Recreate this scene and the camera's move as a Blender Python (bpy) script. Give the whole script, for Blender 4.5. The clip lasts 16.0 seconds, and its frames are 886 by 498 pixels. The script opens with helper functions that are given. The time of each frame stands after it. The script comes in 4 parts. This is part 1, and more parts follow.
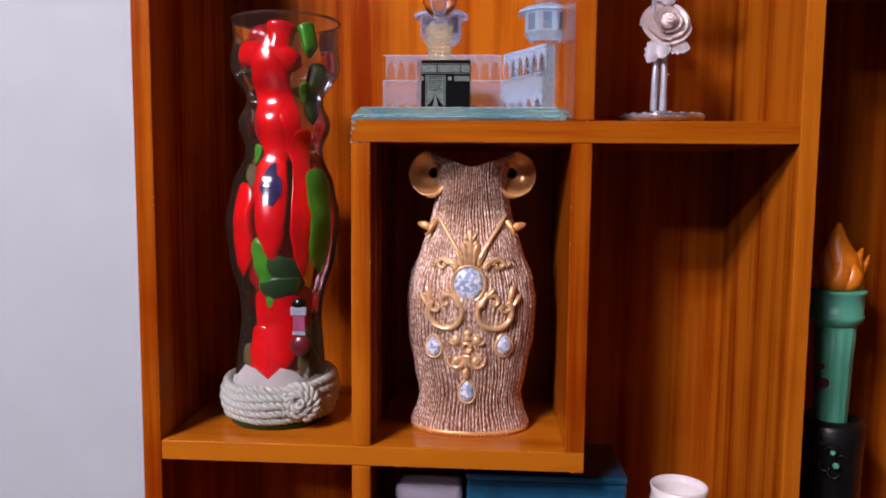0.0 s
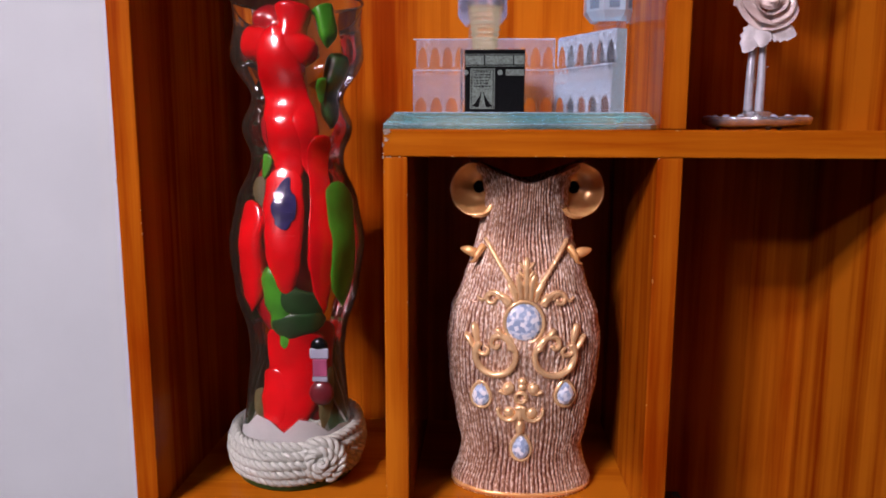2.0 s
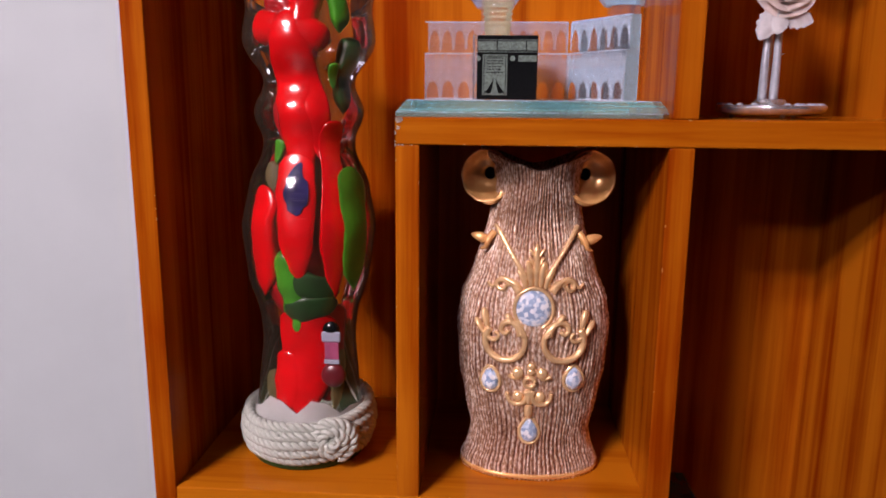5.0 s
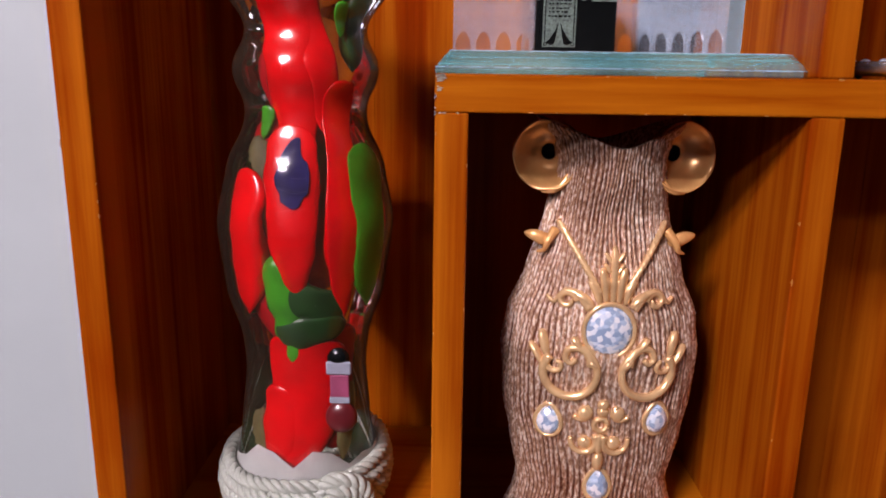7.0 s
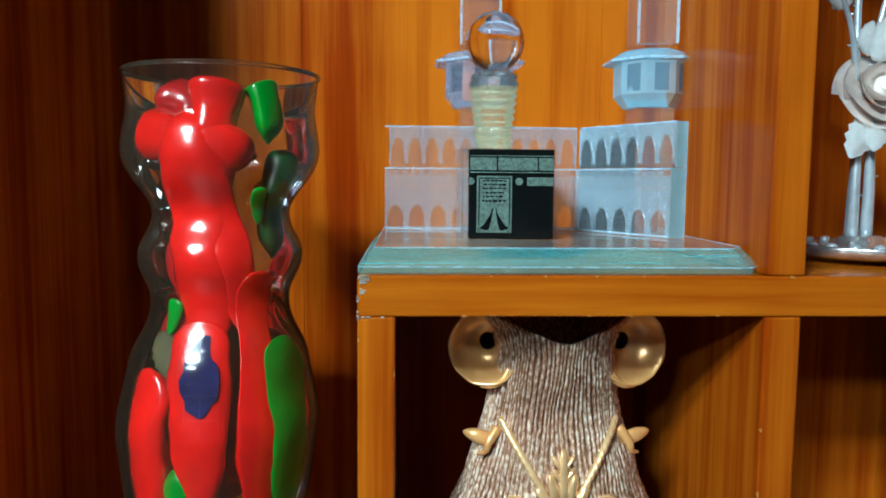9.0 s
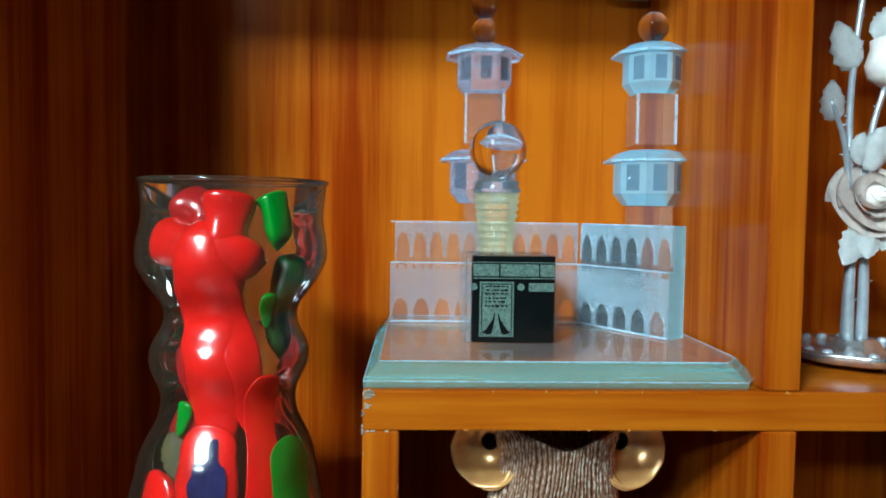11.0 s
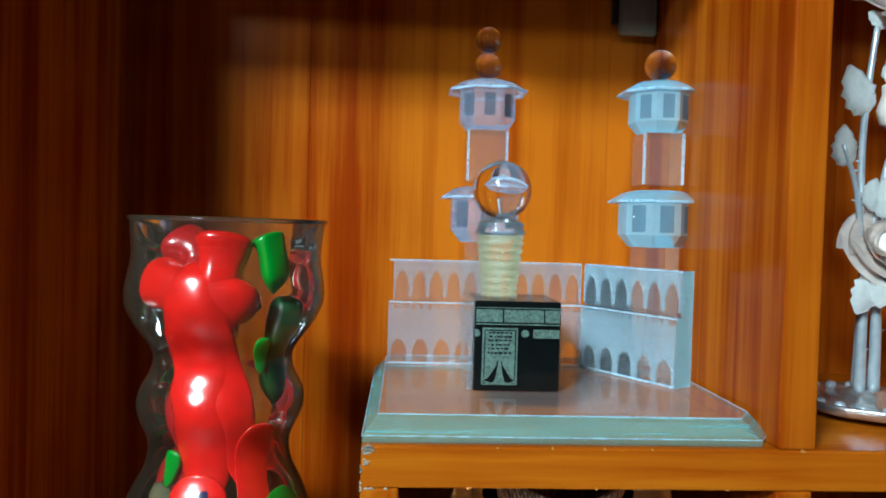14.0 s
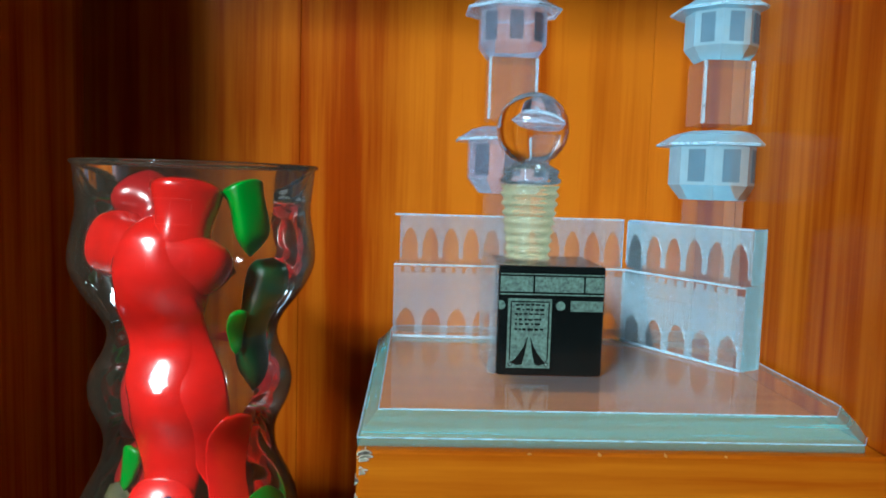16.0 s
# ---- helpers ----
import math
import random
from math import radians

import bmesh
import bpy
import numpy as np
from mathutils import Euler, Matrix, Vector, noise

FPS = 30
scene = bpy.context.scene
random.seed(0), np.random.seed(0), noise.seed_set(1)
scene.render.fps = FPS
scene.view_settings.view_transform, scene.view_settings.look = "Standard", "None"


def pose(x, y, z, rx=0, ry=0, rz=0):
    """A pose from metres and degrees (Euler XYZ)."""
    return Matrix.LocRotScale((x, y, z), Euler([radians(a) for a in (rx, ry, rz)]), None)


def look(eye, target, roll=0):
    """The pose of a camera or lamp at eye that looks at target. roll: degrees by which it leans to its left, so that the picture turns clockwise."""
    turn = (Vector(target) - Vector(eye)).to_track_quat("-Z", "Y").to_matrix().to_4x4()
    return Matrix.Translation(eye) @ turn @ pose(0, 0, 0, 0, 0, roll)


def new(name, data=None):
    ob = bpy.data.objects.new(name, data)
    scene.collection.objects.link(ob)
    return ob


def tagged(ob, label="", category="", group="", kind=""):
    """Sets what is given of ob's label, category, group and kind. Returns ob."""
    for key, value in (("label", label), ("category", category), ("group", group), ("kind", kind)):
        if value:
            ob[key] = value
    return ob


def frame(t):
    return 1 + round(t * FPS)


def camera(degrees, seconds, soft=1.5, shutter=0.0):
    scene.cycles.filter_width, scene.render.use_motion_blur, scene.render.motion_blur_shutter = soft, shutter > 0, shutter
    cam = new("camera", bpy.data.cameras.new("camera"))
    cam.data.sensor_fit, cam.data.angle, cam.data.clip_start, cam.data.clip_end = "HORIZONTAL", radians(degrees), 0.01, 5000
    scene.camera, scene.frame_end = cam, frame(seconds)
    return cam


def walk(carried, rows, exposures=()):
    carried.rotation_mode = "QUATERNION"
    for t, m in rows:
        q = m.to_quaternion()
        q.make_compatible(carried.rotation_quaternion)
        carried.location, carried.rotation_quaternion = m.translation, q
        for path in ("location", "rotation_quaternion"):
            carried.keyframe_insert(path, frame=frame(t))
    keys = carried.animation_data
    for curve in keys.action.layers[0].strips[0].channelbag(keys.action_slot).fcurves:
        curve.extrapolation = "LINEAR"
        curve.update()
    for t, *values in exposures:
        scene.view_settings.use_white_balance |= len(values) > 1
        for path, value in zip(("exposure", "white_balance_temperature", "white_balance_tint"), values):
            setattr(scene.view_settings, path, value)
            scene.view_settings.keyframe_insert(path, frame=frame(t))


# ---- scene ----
cam = camera(62.0, 16.0, soft=1.8)
PATH = [
    (0, (0.018, -0.041, 1.389), (-0.107, 1.947, 1.202), 0.5),
    (0.5, (-0.001, 0.016, 1.404), (-0.127, 2.0, 1.178), 0.4),
    (1, (-0.017, 0.06, 1.426), (-0.119, 2.046, 1.218), 0.2),
    (1.5, (-0.038, 0.094, 1.429), (-0.147, 2.073, 1.16), 0.0),
    (2, (-0.037, 0.091, 1.443), (-0.146, 2.063, 1.129), 0.2),
    (2.5, (-0.028, 0.062, 1.455), (-0.16, 2.026, 1.1), 0.0),
    (3, (-0.019, 0.043, 1.459), (-0.181, 2.011, 1.138), 0.1),
    (3.5, (-0.024, 0.043, 1.456), (-0.195, 2.009, 1.131), 0.5),
    (6, (-0.058, 0.157, 1.461), (-0.168, 2.106, 1.027), 0.4),
    (6.5, (-0.079, 0.198, 1.455), (-0.174, 2.153, 1.044), 0.5),
    (7, (-0.104, 0.243, 1.445), (-0.129, 2.189, 0.982), 0.8),
    (7.5, (-0.1, 0.272, 1.421), (-0.084, 2.209, 0.924), 1.0),
    (8, (-0.09, 0.286, 1.412), (-0.071, 2.235, 0.966), 0.8),
    (8.5, (-0.085, 0.287, 1.449), (-0.017, 2.255, 1.097), 0.5),
    (9, (-0.09, 0.294, 1.492), (0.006, 2.283, 1.309), 0.5),
    (9.5, (-0.088, 0.291, 1.515), (0.02, 2.283, 1.368), 0.7),
    (10, (-0.085, 0.279, 1.533), (-0.005, 2.274, 1.427), 0.7),
    (12.3, (-0.098, 0.304, 1.54), (0.009, 2.299, 1.449), 1.6),
    (12.5, (-0.098, 0.306, 1.543), (0.009, 2.302, 1.461), 2.0),
    (13, (-0.099, 0.302, 1.547), (0.029, 2.297, 1.479), 2.0),
    (13.5, (-0.099, 0.297, 1.55), (0.026, 2.292, 1.486), 1.8),
    (14, (-0.097, 0.301, 1.552), (0.011, 2.297, 1.497), 1.6),
    (14.5, (-0.097, 0.303, 1.551), (0.017, 2.299, 1.502), 1.7),
    (15, (-0.091, 0.315, 1.544), (-0.01, 2.312, 1.464), 1.4),
    (15.5, (-0.091, 0.352, 1.548), (0.014, 2.344, 1.399), 1.4),
    (16, (-0.095, 0.383, 1.549), (-0.015, 2.373, 1.368), 1.7),
]
walk(cam, [(t, look(eye, target, roll)) for t, eye, target, roll in PATH],
     [(0, -0.93, 6700, 40), (1.5, -0.98, 6850, 42), (3.0, -0.95, 7000, 44), (6.0, -0.98, 7200, 40), (7.5, -0.90, 6800, 29), (8.0, -0.82, 6500, 14), (8.5, -0.80, 5600, -8), (9.5, -0.66, 5400, -16), (16, -0.70, 5450, -15)])

# ---- light ----
world = bpy.data.worlds.new("room_world")
world.use_nodes = True
world.node_tree.nodes["Background"].inputs[0].default_value = (0.6, 0.7, 0.9, 1)
world.node_tree.nodes["Background"].inputs[1].default_value = 0.02
scene.world = world
scene.view_settings.exposure = 0.0

FRONT, BACK = 0.66, 0.872         # front edge and back wall of the cabinet
CEIL = 2.85
WEST, EAST, SOUTH = -2.6, 2.8, -3.0


def ceiling_panel(x, y, sx, sy, watts, tint):
    data = bpy.data.lights.new("ceiling_lamp", "AREA")
    data.shape, data.size, data.size_y, data.energy, data.color = "RECTANGLE", sx, sy, watts, tint
    ob = new("ceiling_lamp", data)
    ob.matrix_world = look((x, y, CEIL - 0.045), (0.0, 0.66, 1.4))
    return ob


LAMPS = [(-1.80, -2.25, 0.24, 36), (-1.50, -2.35, 0.24, 36), (-1.34, -1.26, 0.22, 61), (-1.02, -1.26, 0.22, 61), (-1.34, -0.94, 0.22, 61), (-1.02, -0.94, 0.22, 61)]
for lx, ly, size, watts in LAMPS:
    ceiling_panel(lx, ly, size, size, watts, (0.94, 0.97, 1.0))
# blue daylight through the window behind the camera
WIN = (-2.20, 0.50, 0.75, 2.35)
day = bpy.data.lights.new("window_daylight", "AREA")
day.shape, day.size, day.size_y, day.energy, day.color = "RECTANGLE", WIN[1] - WIN[0], WIN[3] - WIN[2], 1.5, (0.58, 0.66, 1.0)
new("window_daylight", day).matrix_world = look(((WIN[0] + WIN[1]) / 2, SOUTH - 0.03, (WIN[2] + WIN[3]) / 2), ((WIN[0] + WIN[1]) / 2, 0.5, (WIN[2] + WIN[3]) / 2))


# ---- materials ----
def material(name):
    m = bpy.data.materials.new(name)
    m.use_nodes = True
    nt = m.node_tree
    return m, nt, nt.nodes["Principled BSDF"]


def link(nt, a, i, b, j):
    nt.links.new(a.outputs[i], b.inputs[j])


def noise_node(nt, scale, detail=4.0, stretch=(1, 1, 1), rough=0.55):
    tc = nt.nodes.new("ShaderNodeTexCoord")
    mp = nt.nodes.new("ShaderNodeMapping")
    mp.inputs["Scale"].default_value = stretch
    link(nt, tc, "Object", mp, "Vector")
    n = nt.nodes.new("ShaderNodeTexNoise")
    n.inputs["Scale"].default_value, n.inputs["Detail"].default_value, n.inputs["Roughness"].default_value = scale, detail, rough
    link(nt, mp, "Vector", n, "Vector")
    return n


def ramp(nt, src, stops, out="Fac"):
    r = nt.nodes.new("ShaderNodeValToRGB")
    e = r.color_ramp.elements
    while len(e) < len(stops):
        e.new(0.5)
    for el, (p, c) in zip(e, stops):
        el.position, el.color = p, (*c, 1)
    link(nt, src, out, r, "Fac")
    return r


def bump(nt, src, b, strength, dist=0.001, out="Fac"):
    n = nt.nodes.new("ShaderNodeBump")
    n.inputs["Strength"].default_value, n.inputs["Distance"].default_value = strength, dist
    link(nt, src, out, n, "Height")
    link(nt, n, "Normal", b, "Normal")


def wood(name, stretch, dark, mid, light, shift=0.0):
    m, nt, b = material(name)
    g = noise_node(nt, 1.0, 6, stretch, 0.62)
    fine = noise_node(nt, 7.5, 4, stretch, 0.65)
    blotch = noise_node(nt, 9.0, 2)
    info = nt.nodes.new("ShaderNodeObjectInfo")
    add = nt.nodes.new("ShaderNodeMath")
    add.operation = "MULTIPLY_ADD"
    add.inputs[1].default_value = 0.08
    link(nt, info, "Random", add, 0)
    link(nt, g, "Fac", add, 2)
    add2 = nt.nodes.new("ShaderNodeMath")
    add2.operation = "MULTIPLY_ADD"
    add2.inputs[1].default_value = 0.25
    link(nt, blotch, "Fac", add2, 0)
    link(nt, add, 0, add2, 2)
    add3 = nt.nodes.new("ShaderNodeMath")
    add3.operation = "MULTIPLY_ADD"
    add3.inputs[1].default_value = 0.16
    link(nt, fine, "Fac", add3, 0)
    link(nt, add2, 0, add3, 2)
    r = ramp(nt, add3, [(0.43 - shift, dark), (0.66 - shift, mid), (0.90 - shift, light)], 0)
    link(nt, r, "Color", b, "Base Color")
    rr = nt.nodes.new("ShaderNodeMapRange")
    rr.inputs["To Min"].default_value, rr.inputs["To Max"].default_value = 0.12, 0.28
    link(nt, blotch, "Fac", rr, "Value")
    link(nt, rr, "Result", b, "Roughness")
    b.inputs["Specular IOR Level"].default_value = 0.10
    bump(nt, fine, b, 0.25, 0.0004)
    return m


wood_up = wood("varnished_wood_upright", (30, 30, 0.9), (0.120, 0.0075, 0.0001), (0.230, 0.0290, 0.0005), (0.46, 0.122, 0.005), 0.05)
wood_across = wood("varnished_wood_across", (1.5, 34, 34), (0.095, 0.0070, 0.0002), (0.285, 0.050, 0.001), (0.47, 0.134, 0.005), 0.13)


def plain(name, colour, rough=0.5, metal=0.0, vary=0.12, scale=60.0, bumpy=0.0, spec=0.5, coat=0.0):
    m, nt, b = material(name)
    n = noise_node(nt, scale, 5)
    lo = tuple(c * (1 - vary) for c in colour)
    hi = tuple(min(1, c * (1 + vary)) for c in colour)
    r = ramp(nt, n, [(0.3, lo), (0.7, hi)])
    link(nt, r, "Color", b, "Base Color")
    b.inputs["Roughness"].default_value, b.inputs["Metallic"].default_value = rough, metal
    b.inputs["Specular IOR Level"].default_value = spec
    b.inputs["Coat Weight"].default_value, b.inputs["Coat Roughness"].default_value = coat, 0.16
    if bumpy:
        bump(nt, n, b, bumpy, 0.001)
    return m


def thin_glass(name, tint, gloss_rough=0.02, ior=1.45, haze=0.0, haze_colour=(0.8, 0.85, 0.9), spread=0.10, stretch=(1, 1, 1)):
    """A thin clear wall: lets light straight through, with gloss by Fresnel and a little haze."""
    m, nt, b = material(name)
    out = nt.nodes["Material Output"]
    tr = nt.nodes.new("ShaderNodeBsdfTransparent")
    tr.inputs[0].default_value = (*tint, 1)
    gl = nt.nodes.new("ShaderNodeBsdfGlossy")
    gl.inputs["Roughness"].default_value = gloss_rough
    fr = nt.nodes.new("ShaderNodeFresnel")
    fr.inputs["IOR"].default_value = ior
    mix = nt.nodes.new("ShaderNodeMixShader")
    link(nt, fr, 0, mix, 0)
    link(nt, tr, 0, mix, 1)
    link(nt, gl, 0, mix, 2)
    last = mix
    if haze:
        df = nt.nodes.new("ShaderNodeBsdfDiffuse")
        df.inputs[0].default_value = (*haze_colour, 1)
        n = noise_node(nt, 90, 4, stretch)
        mr = nt.nodes.new("ShaderNodeMapRange")
        mr.inputs["From Min"].default_value, mr.inputs["From Max"].default_value = 0.25, 0.75
        mr.inputs["To Min"].default_value, mr.inputs["To Max"].default_value = haze * (1 - spread), haze * (1 + spread)
        link(nt, n, "Fac", mr, "Value")
        mix2 = nt.nodes.new("ShaderNodeMixShader")
        link(nt, mr, "Result", mix2, 0)
        link(nt, mix, 0, mix2, 1)
        link(nt, df, 0, mix2, 2)
        last = mix2
    link(nt, last, 0, out, "Surface")
    nt.nodes.remove(b)
    return m


def solid_glass(name, colour, rough=0.0, ior=1.5):
    m, nt, b = material(name)
    b.inputs["Base Color"].default_value = (*colour, 1)
    b.inputs["Transmission Weight"].default_value = 1.0
    b.inputs["Roughness"].default_value, b.inputs["IOR"].default_value = rough, ior
    return m


paint = plain("white_wall_paint", (0.395, 0.45, 0.45), 0.7, vary=0.03, scale=14, bumpy=0.06)
room_paint = plain("room_paint", (0.03, 0.03, 0.033), 0.8, vary=0.05, scale=5)
floor_tile = plain("floor_stone", (0.04, 0.036, 0.032), 0.4, vary=0.2, scale=6)
raw_wood = plain("raw_chipped_wood", (0.46, 0.38, 0.30), 0.8, vary=0.3, scale=300, bumpy=0.4)
worn_wood = plain("worn_varnish", (0.46, 0.17, 0.03), 0.6, vary=0.3, scale=300)
jar_glass = thin_glass("jar_glass", (0.95, 0.93, 0.91), 0.03, 1.50, 0.022, (0.50, 0.36, 0.24))
crystal = thin_glass("clear_crystal", (0.93, 0.96, 0.98), 0.02, 1.5, 0.035, (0.70, 0.82, 0.95))
etched = thin_glass("etched_crystal", (0.88, 0.92, 0.96), 0.2, 1.4, 0.12, (0.60, 0.61, 0.70))
frosted = thin_glass("frosted_crystal", (0.62, 0.86, 0.93), 0.12, 1.5, 0.33, (0.48, 0.66, 0.80))
bright_edge = thin_glass("bright_crystal_edge", (0.85, 0.92, 0.98), 0.1, 1.7, 0.27, (0.70, 0.82, 0.93))
ball_glass = solid_glass("ball_crystal", (0.97, 0.98, 0.98), 0.0, 1.5)
plate_glass = thin_glass("plate_glass", (0.90, 0.95, 0.95), 0.010, 2.3, 0.125, (0.70, 0.65, 0.66))
plate_edge = thin_glass("plate_edge_glass", (0.45, 0.80, 0.80), 0.03, 1.6, 0.19, (0.26, 0.62, 0.63), 0.6, (0.06, 0.5, 6.0))
plate_bevel = thin_glass("plate_bevel_glass", (0.60, 0.92, 0.91), 0.04, 1.9, 0.26, (0.22, 0.70, 0.73), 0.55, (0.06, 0.5, 6.0))
etched_blue = thin_glass("etched_blue_crystal", (0.80, 0.90, 0.96), 0.2, 1.4, 0.145, (0.72, 0.82, 0.92))
end_teal = thin_glass("teal_crystal_end", (0.66, 0.86, 0.90), 0.05, 1.6, 0.22, (0.60, 0.80, 0.88))
amber = thin_glass("amber_resin", (0.96, 0.94, 0.78), 0.05, 1.6, 0.16, (0.78, 0.76, 0.55))
black_gloss = plain("black_gloss", (0.004, 0.005, 0.005), 0.18, vary=0.2, spec=0.4)
etching = plain("pale_green_etching", (0.085, 0.130, 0.110), 0.6, vary=0.60, scale=700)
silver = plain("pearl_silver", (0.58, 0.62, 0.68), 0.25, 0.55, vary=0.15, scale=120, bumpy=0.12)
tray_silver = plain("embossed_silver", (0.62, 0.62, 0.63), 0.24, 0.85, vary=0.35, scale=160, bumpy=0.6)
pearl = plain("pearl_leaf", (0.92, 0.94, 0.94), 0.26, 0.0, vary=0.12, scale=150, bumpy=0.3, coat=0.4)
petal_pink = plain("pearl_pink_petal", (0.94, 0.82, 0.77), 0.30, 0.0, vary=0.10, scale=140, bumpy=0.2, coat=0.4)
rope_white = plain("satin_rope", (0.40, 0.43, 0.37), 0.36, vary=0.12, scale=500, bumpy=0.5)
paper = plain("white_paper", (0.70, 0.72, 0.68), 0.8, vary=0.06)
red = plain("red_pepper_skin", (0.62, 0.001, 0.002), 0.22, vary=0.18, scale=45, coat=1.0, spec=0.5)
dark_red = plain("dark_red_pepper_skin", (0.34, 0.004, 0.008), 0.3, vary=0.3, scale=35, coat=1.0)
green = plain("green_pepper_skin", (0.02, 0.24, 0.012), 0.3, vary=0.4, scale=30, coat=0.4)
dark_green = plain("dark_green_leaf", (0.006, 0.045, 0.010), 0.4, vary=0.4, scale=40)
olive = plain("olive_dried_leaf", (0.16, 0.14, 0.05), 0.6, vary=0.35, scale=50, bumpy=0.4)
purple = plain("purple_reflection", (0.016, 0.014, 0.075), 0.12, vary=0.4, scale=80, coat=0.5)
pink_label = plain("pink_label", (0.30, 0.06, 0.12), 0.4, vary=0.2)
white_label = plain("white_label", (0.27, 0.29, 0.35), 0.4, vary=0.1)
maroon = plain("maroon_paint", (0.12, 0.012, 0.015), 0.3, vary=0.2, coat=0.4)
gold = plain("burnished_gold", (0.88, 0.54, 0.27), 0.22, 0.45, vary=0.22, scale=90, bumpy=0.15)
copper = plain("polished_copper", (1.0, 0.45, 0.16), 0.26, 0.38, vary=0.25, scale=60, bumpy=0.25, coat=0.6)
mint = plain("mint_green_plastic", (0.07, 0.42, 0.26), 0.4, vary=0.10, scale=30)
flame_orange = plain("orange_plastic_flame", (0.85, 0.22, 0.006), 0.35, vary=0.2, scale=30)
black_matte = plain("black_lacquer", (0.006, 0.006, 0.006), 0.35, vary=0.3)
teal_box = plain("teal_blue_gloss", (0.004, 0.075, 0.14), 0.15, vary=0.6, scale=14, coat=0.6)
catch_grey = plain("dull_grey_metal", (0.20, 0.19, 0.14), 0.4, 0.3, vary=0.2)
lilac = plain("lilac_grey_plastic", (0.30, 0.28, 0.33), 0.25, vary=0.15, scale=20, coat=0.5)
white_china = plain("white_china", (0.72, 0.70, 0.66), 0.2, vary=0.05)
lamp_white = plain("lamp_white", (0.8, 0.8, 0.8), 0.5, vary=0.02)


def glowing(name, colour, strength):
    m, nt, b = material(name)
    b.inputs["Base Color"].default_value = (0.8, 0.8, 0.8, 1)
    b.inputs["Emission Color"].default_value, b.inputs["Emission Strength"].default_value = (*colour, 1), strength
    return m


diffuser_glow = glowing("lit_lamp_diffuser", (0.70, 0.76, 1.0), 7.0)
# near black, painted in as the shade inside the rolled lips
hollow_shade = plain("shaded_hollow", (0.01, 0.006, 0.004), 0.7, vary=0.1)


def bark_metal():
    """Rose-gold glitter over ridged ceramic."""
    m, nt, b = material("rose_gold_bark")
    tc = nt.nodes.new("ShaderNodeTexCoord")
    mp = nt.nodes.new("ShaderNodeMapping")
    mp.inputs["Scale"].default_value = (640, 640, 260)
    link(nt, tc, "Object", mp, "Vector")
    n = nt.nodes.new("ShaderNodeTexNoise")
    n.inputs["Scale"].default_value, n.inputs["Detail"].default_value = 1.0, 5
    link(nt, mp, "Vector", n, "Vector")
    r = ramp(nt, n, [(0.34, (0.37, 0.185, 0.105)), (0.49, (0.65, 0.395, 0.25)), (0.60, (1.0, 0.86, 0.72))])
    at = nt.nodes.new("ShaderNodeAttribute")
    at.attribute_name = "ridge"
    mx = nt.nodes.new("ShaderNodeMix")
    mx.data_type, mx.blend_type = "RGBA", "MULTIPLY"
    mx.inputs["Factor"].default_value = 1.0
    # low ridge values turn the tone darker and redder in the grooves
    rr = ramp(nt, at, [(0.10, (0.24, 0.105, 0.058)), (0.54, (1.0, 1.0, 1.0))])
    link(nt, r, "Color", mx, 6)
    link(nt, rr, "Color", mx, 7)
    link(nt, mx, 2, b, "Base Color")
    b.inputs["Metallic"].default_value, b.inputs["Roughness"].default_value = 0.55, 0.30
    sp = noise_node(nt, 1300, 2)
    bump(nt, sp, b, 0.8, 0.0008)
    return m


bark = bark_metal()


def gem_mat():
    """Facets of a foiled stone: each cell a tone of pale blue."""
    m, nt, b = material("cut_gem")
    tc = nt.nodes.new("ShaderNodeTexCoord")
    v = nt.nodes.new("ShaderNodeTexVoronoi")
    v.inputs["Scale"].default_value = 300
    link(nt, tc, "Object", v, "Vector")
    bw = nt.nodes.new("ShaderNodeRGBToBW")
    link(nt, v, "Color", bw, "Color")
    r = ramp(nt, bw, [(0.25, (0.30, 0.42, 0.60)), (0.5, (0.56, 0.71, 0.88)), (0.72, (0.95, 0.97, 1.0))], "Val")
    link(nt, r, "Color", b, "Base Color")
    b.inputs["Roughness"].default_value, b.inputs["Metallic"].default_value = 0.10, 0.15
    b.inputs["Coat Weight"].default_value = 1.0
    bump(nt, bw, b, 0.9, 0.002, "Val")
    return m


gem_blue = gem_mat()


# ---- mesh helpers ----
def thing(name, label, category, group=""):
    return tagged(new(name), label, category, group)


def part(name, bm, mat, parent=None, label="", smooth=False, shadow=True, kind=""):
    me = bpy.data.meshes.new(name)
    bmesh.ops.recalc_face_normals(bm, faces=bm.faces)
    bm.to_mesh(me)
    bm.free()
    me.materials.append(mat)
    if smooth:
        for p in me.polygons:
            p.use_smooth = True
    ob = new(name, me)
    ob.parent = parent
    ob.visible_shadow = shadow
    if label:
        ob["label"] = label
    if kind:
        ob["kind"] = kind
    return ob


def add_box(bm, x0, x1, y0, y1, z0, z1):
    v = [bm.verts.new(c) for c in ((x0, y0, z0), (x1, y0, z0), (x1, y1, z0), (x0, y1, z0), (x0, y0, z1), (x1, y0, z1), (x1, y1, z1), (x0, y1, z1))]
    for f in ((0, 3, 2, 1), (4, 5, 6, 7), (0, 1, 5, 4), (1, 2, 6, 5), (2, 3, 7, 6), (3, 0, 4, 7)):
        bm.faces.new([v[i] for i in f])
    return v


def boxed(x0, x1, y0, y1, z0, z1, bevel=0.0, seg=1):
    bm = bmesh.new()
    add_box(bm, x0, x1, y0, y1, z0, z1)
    if bevel:
        bmesh.ops.bevel(bm, geom=list(bm.edges), offset=bevel, segments=seg, affect="EDGES", profile=0.5)
    return bm


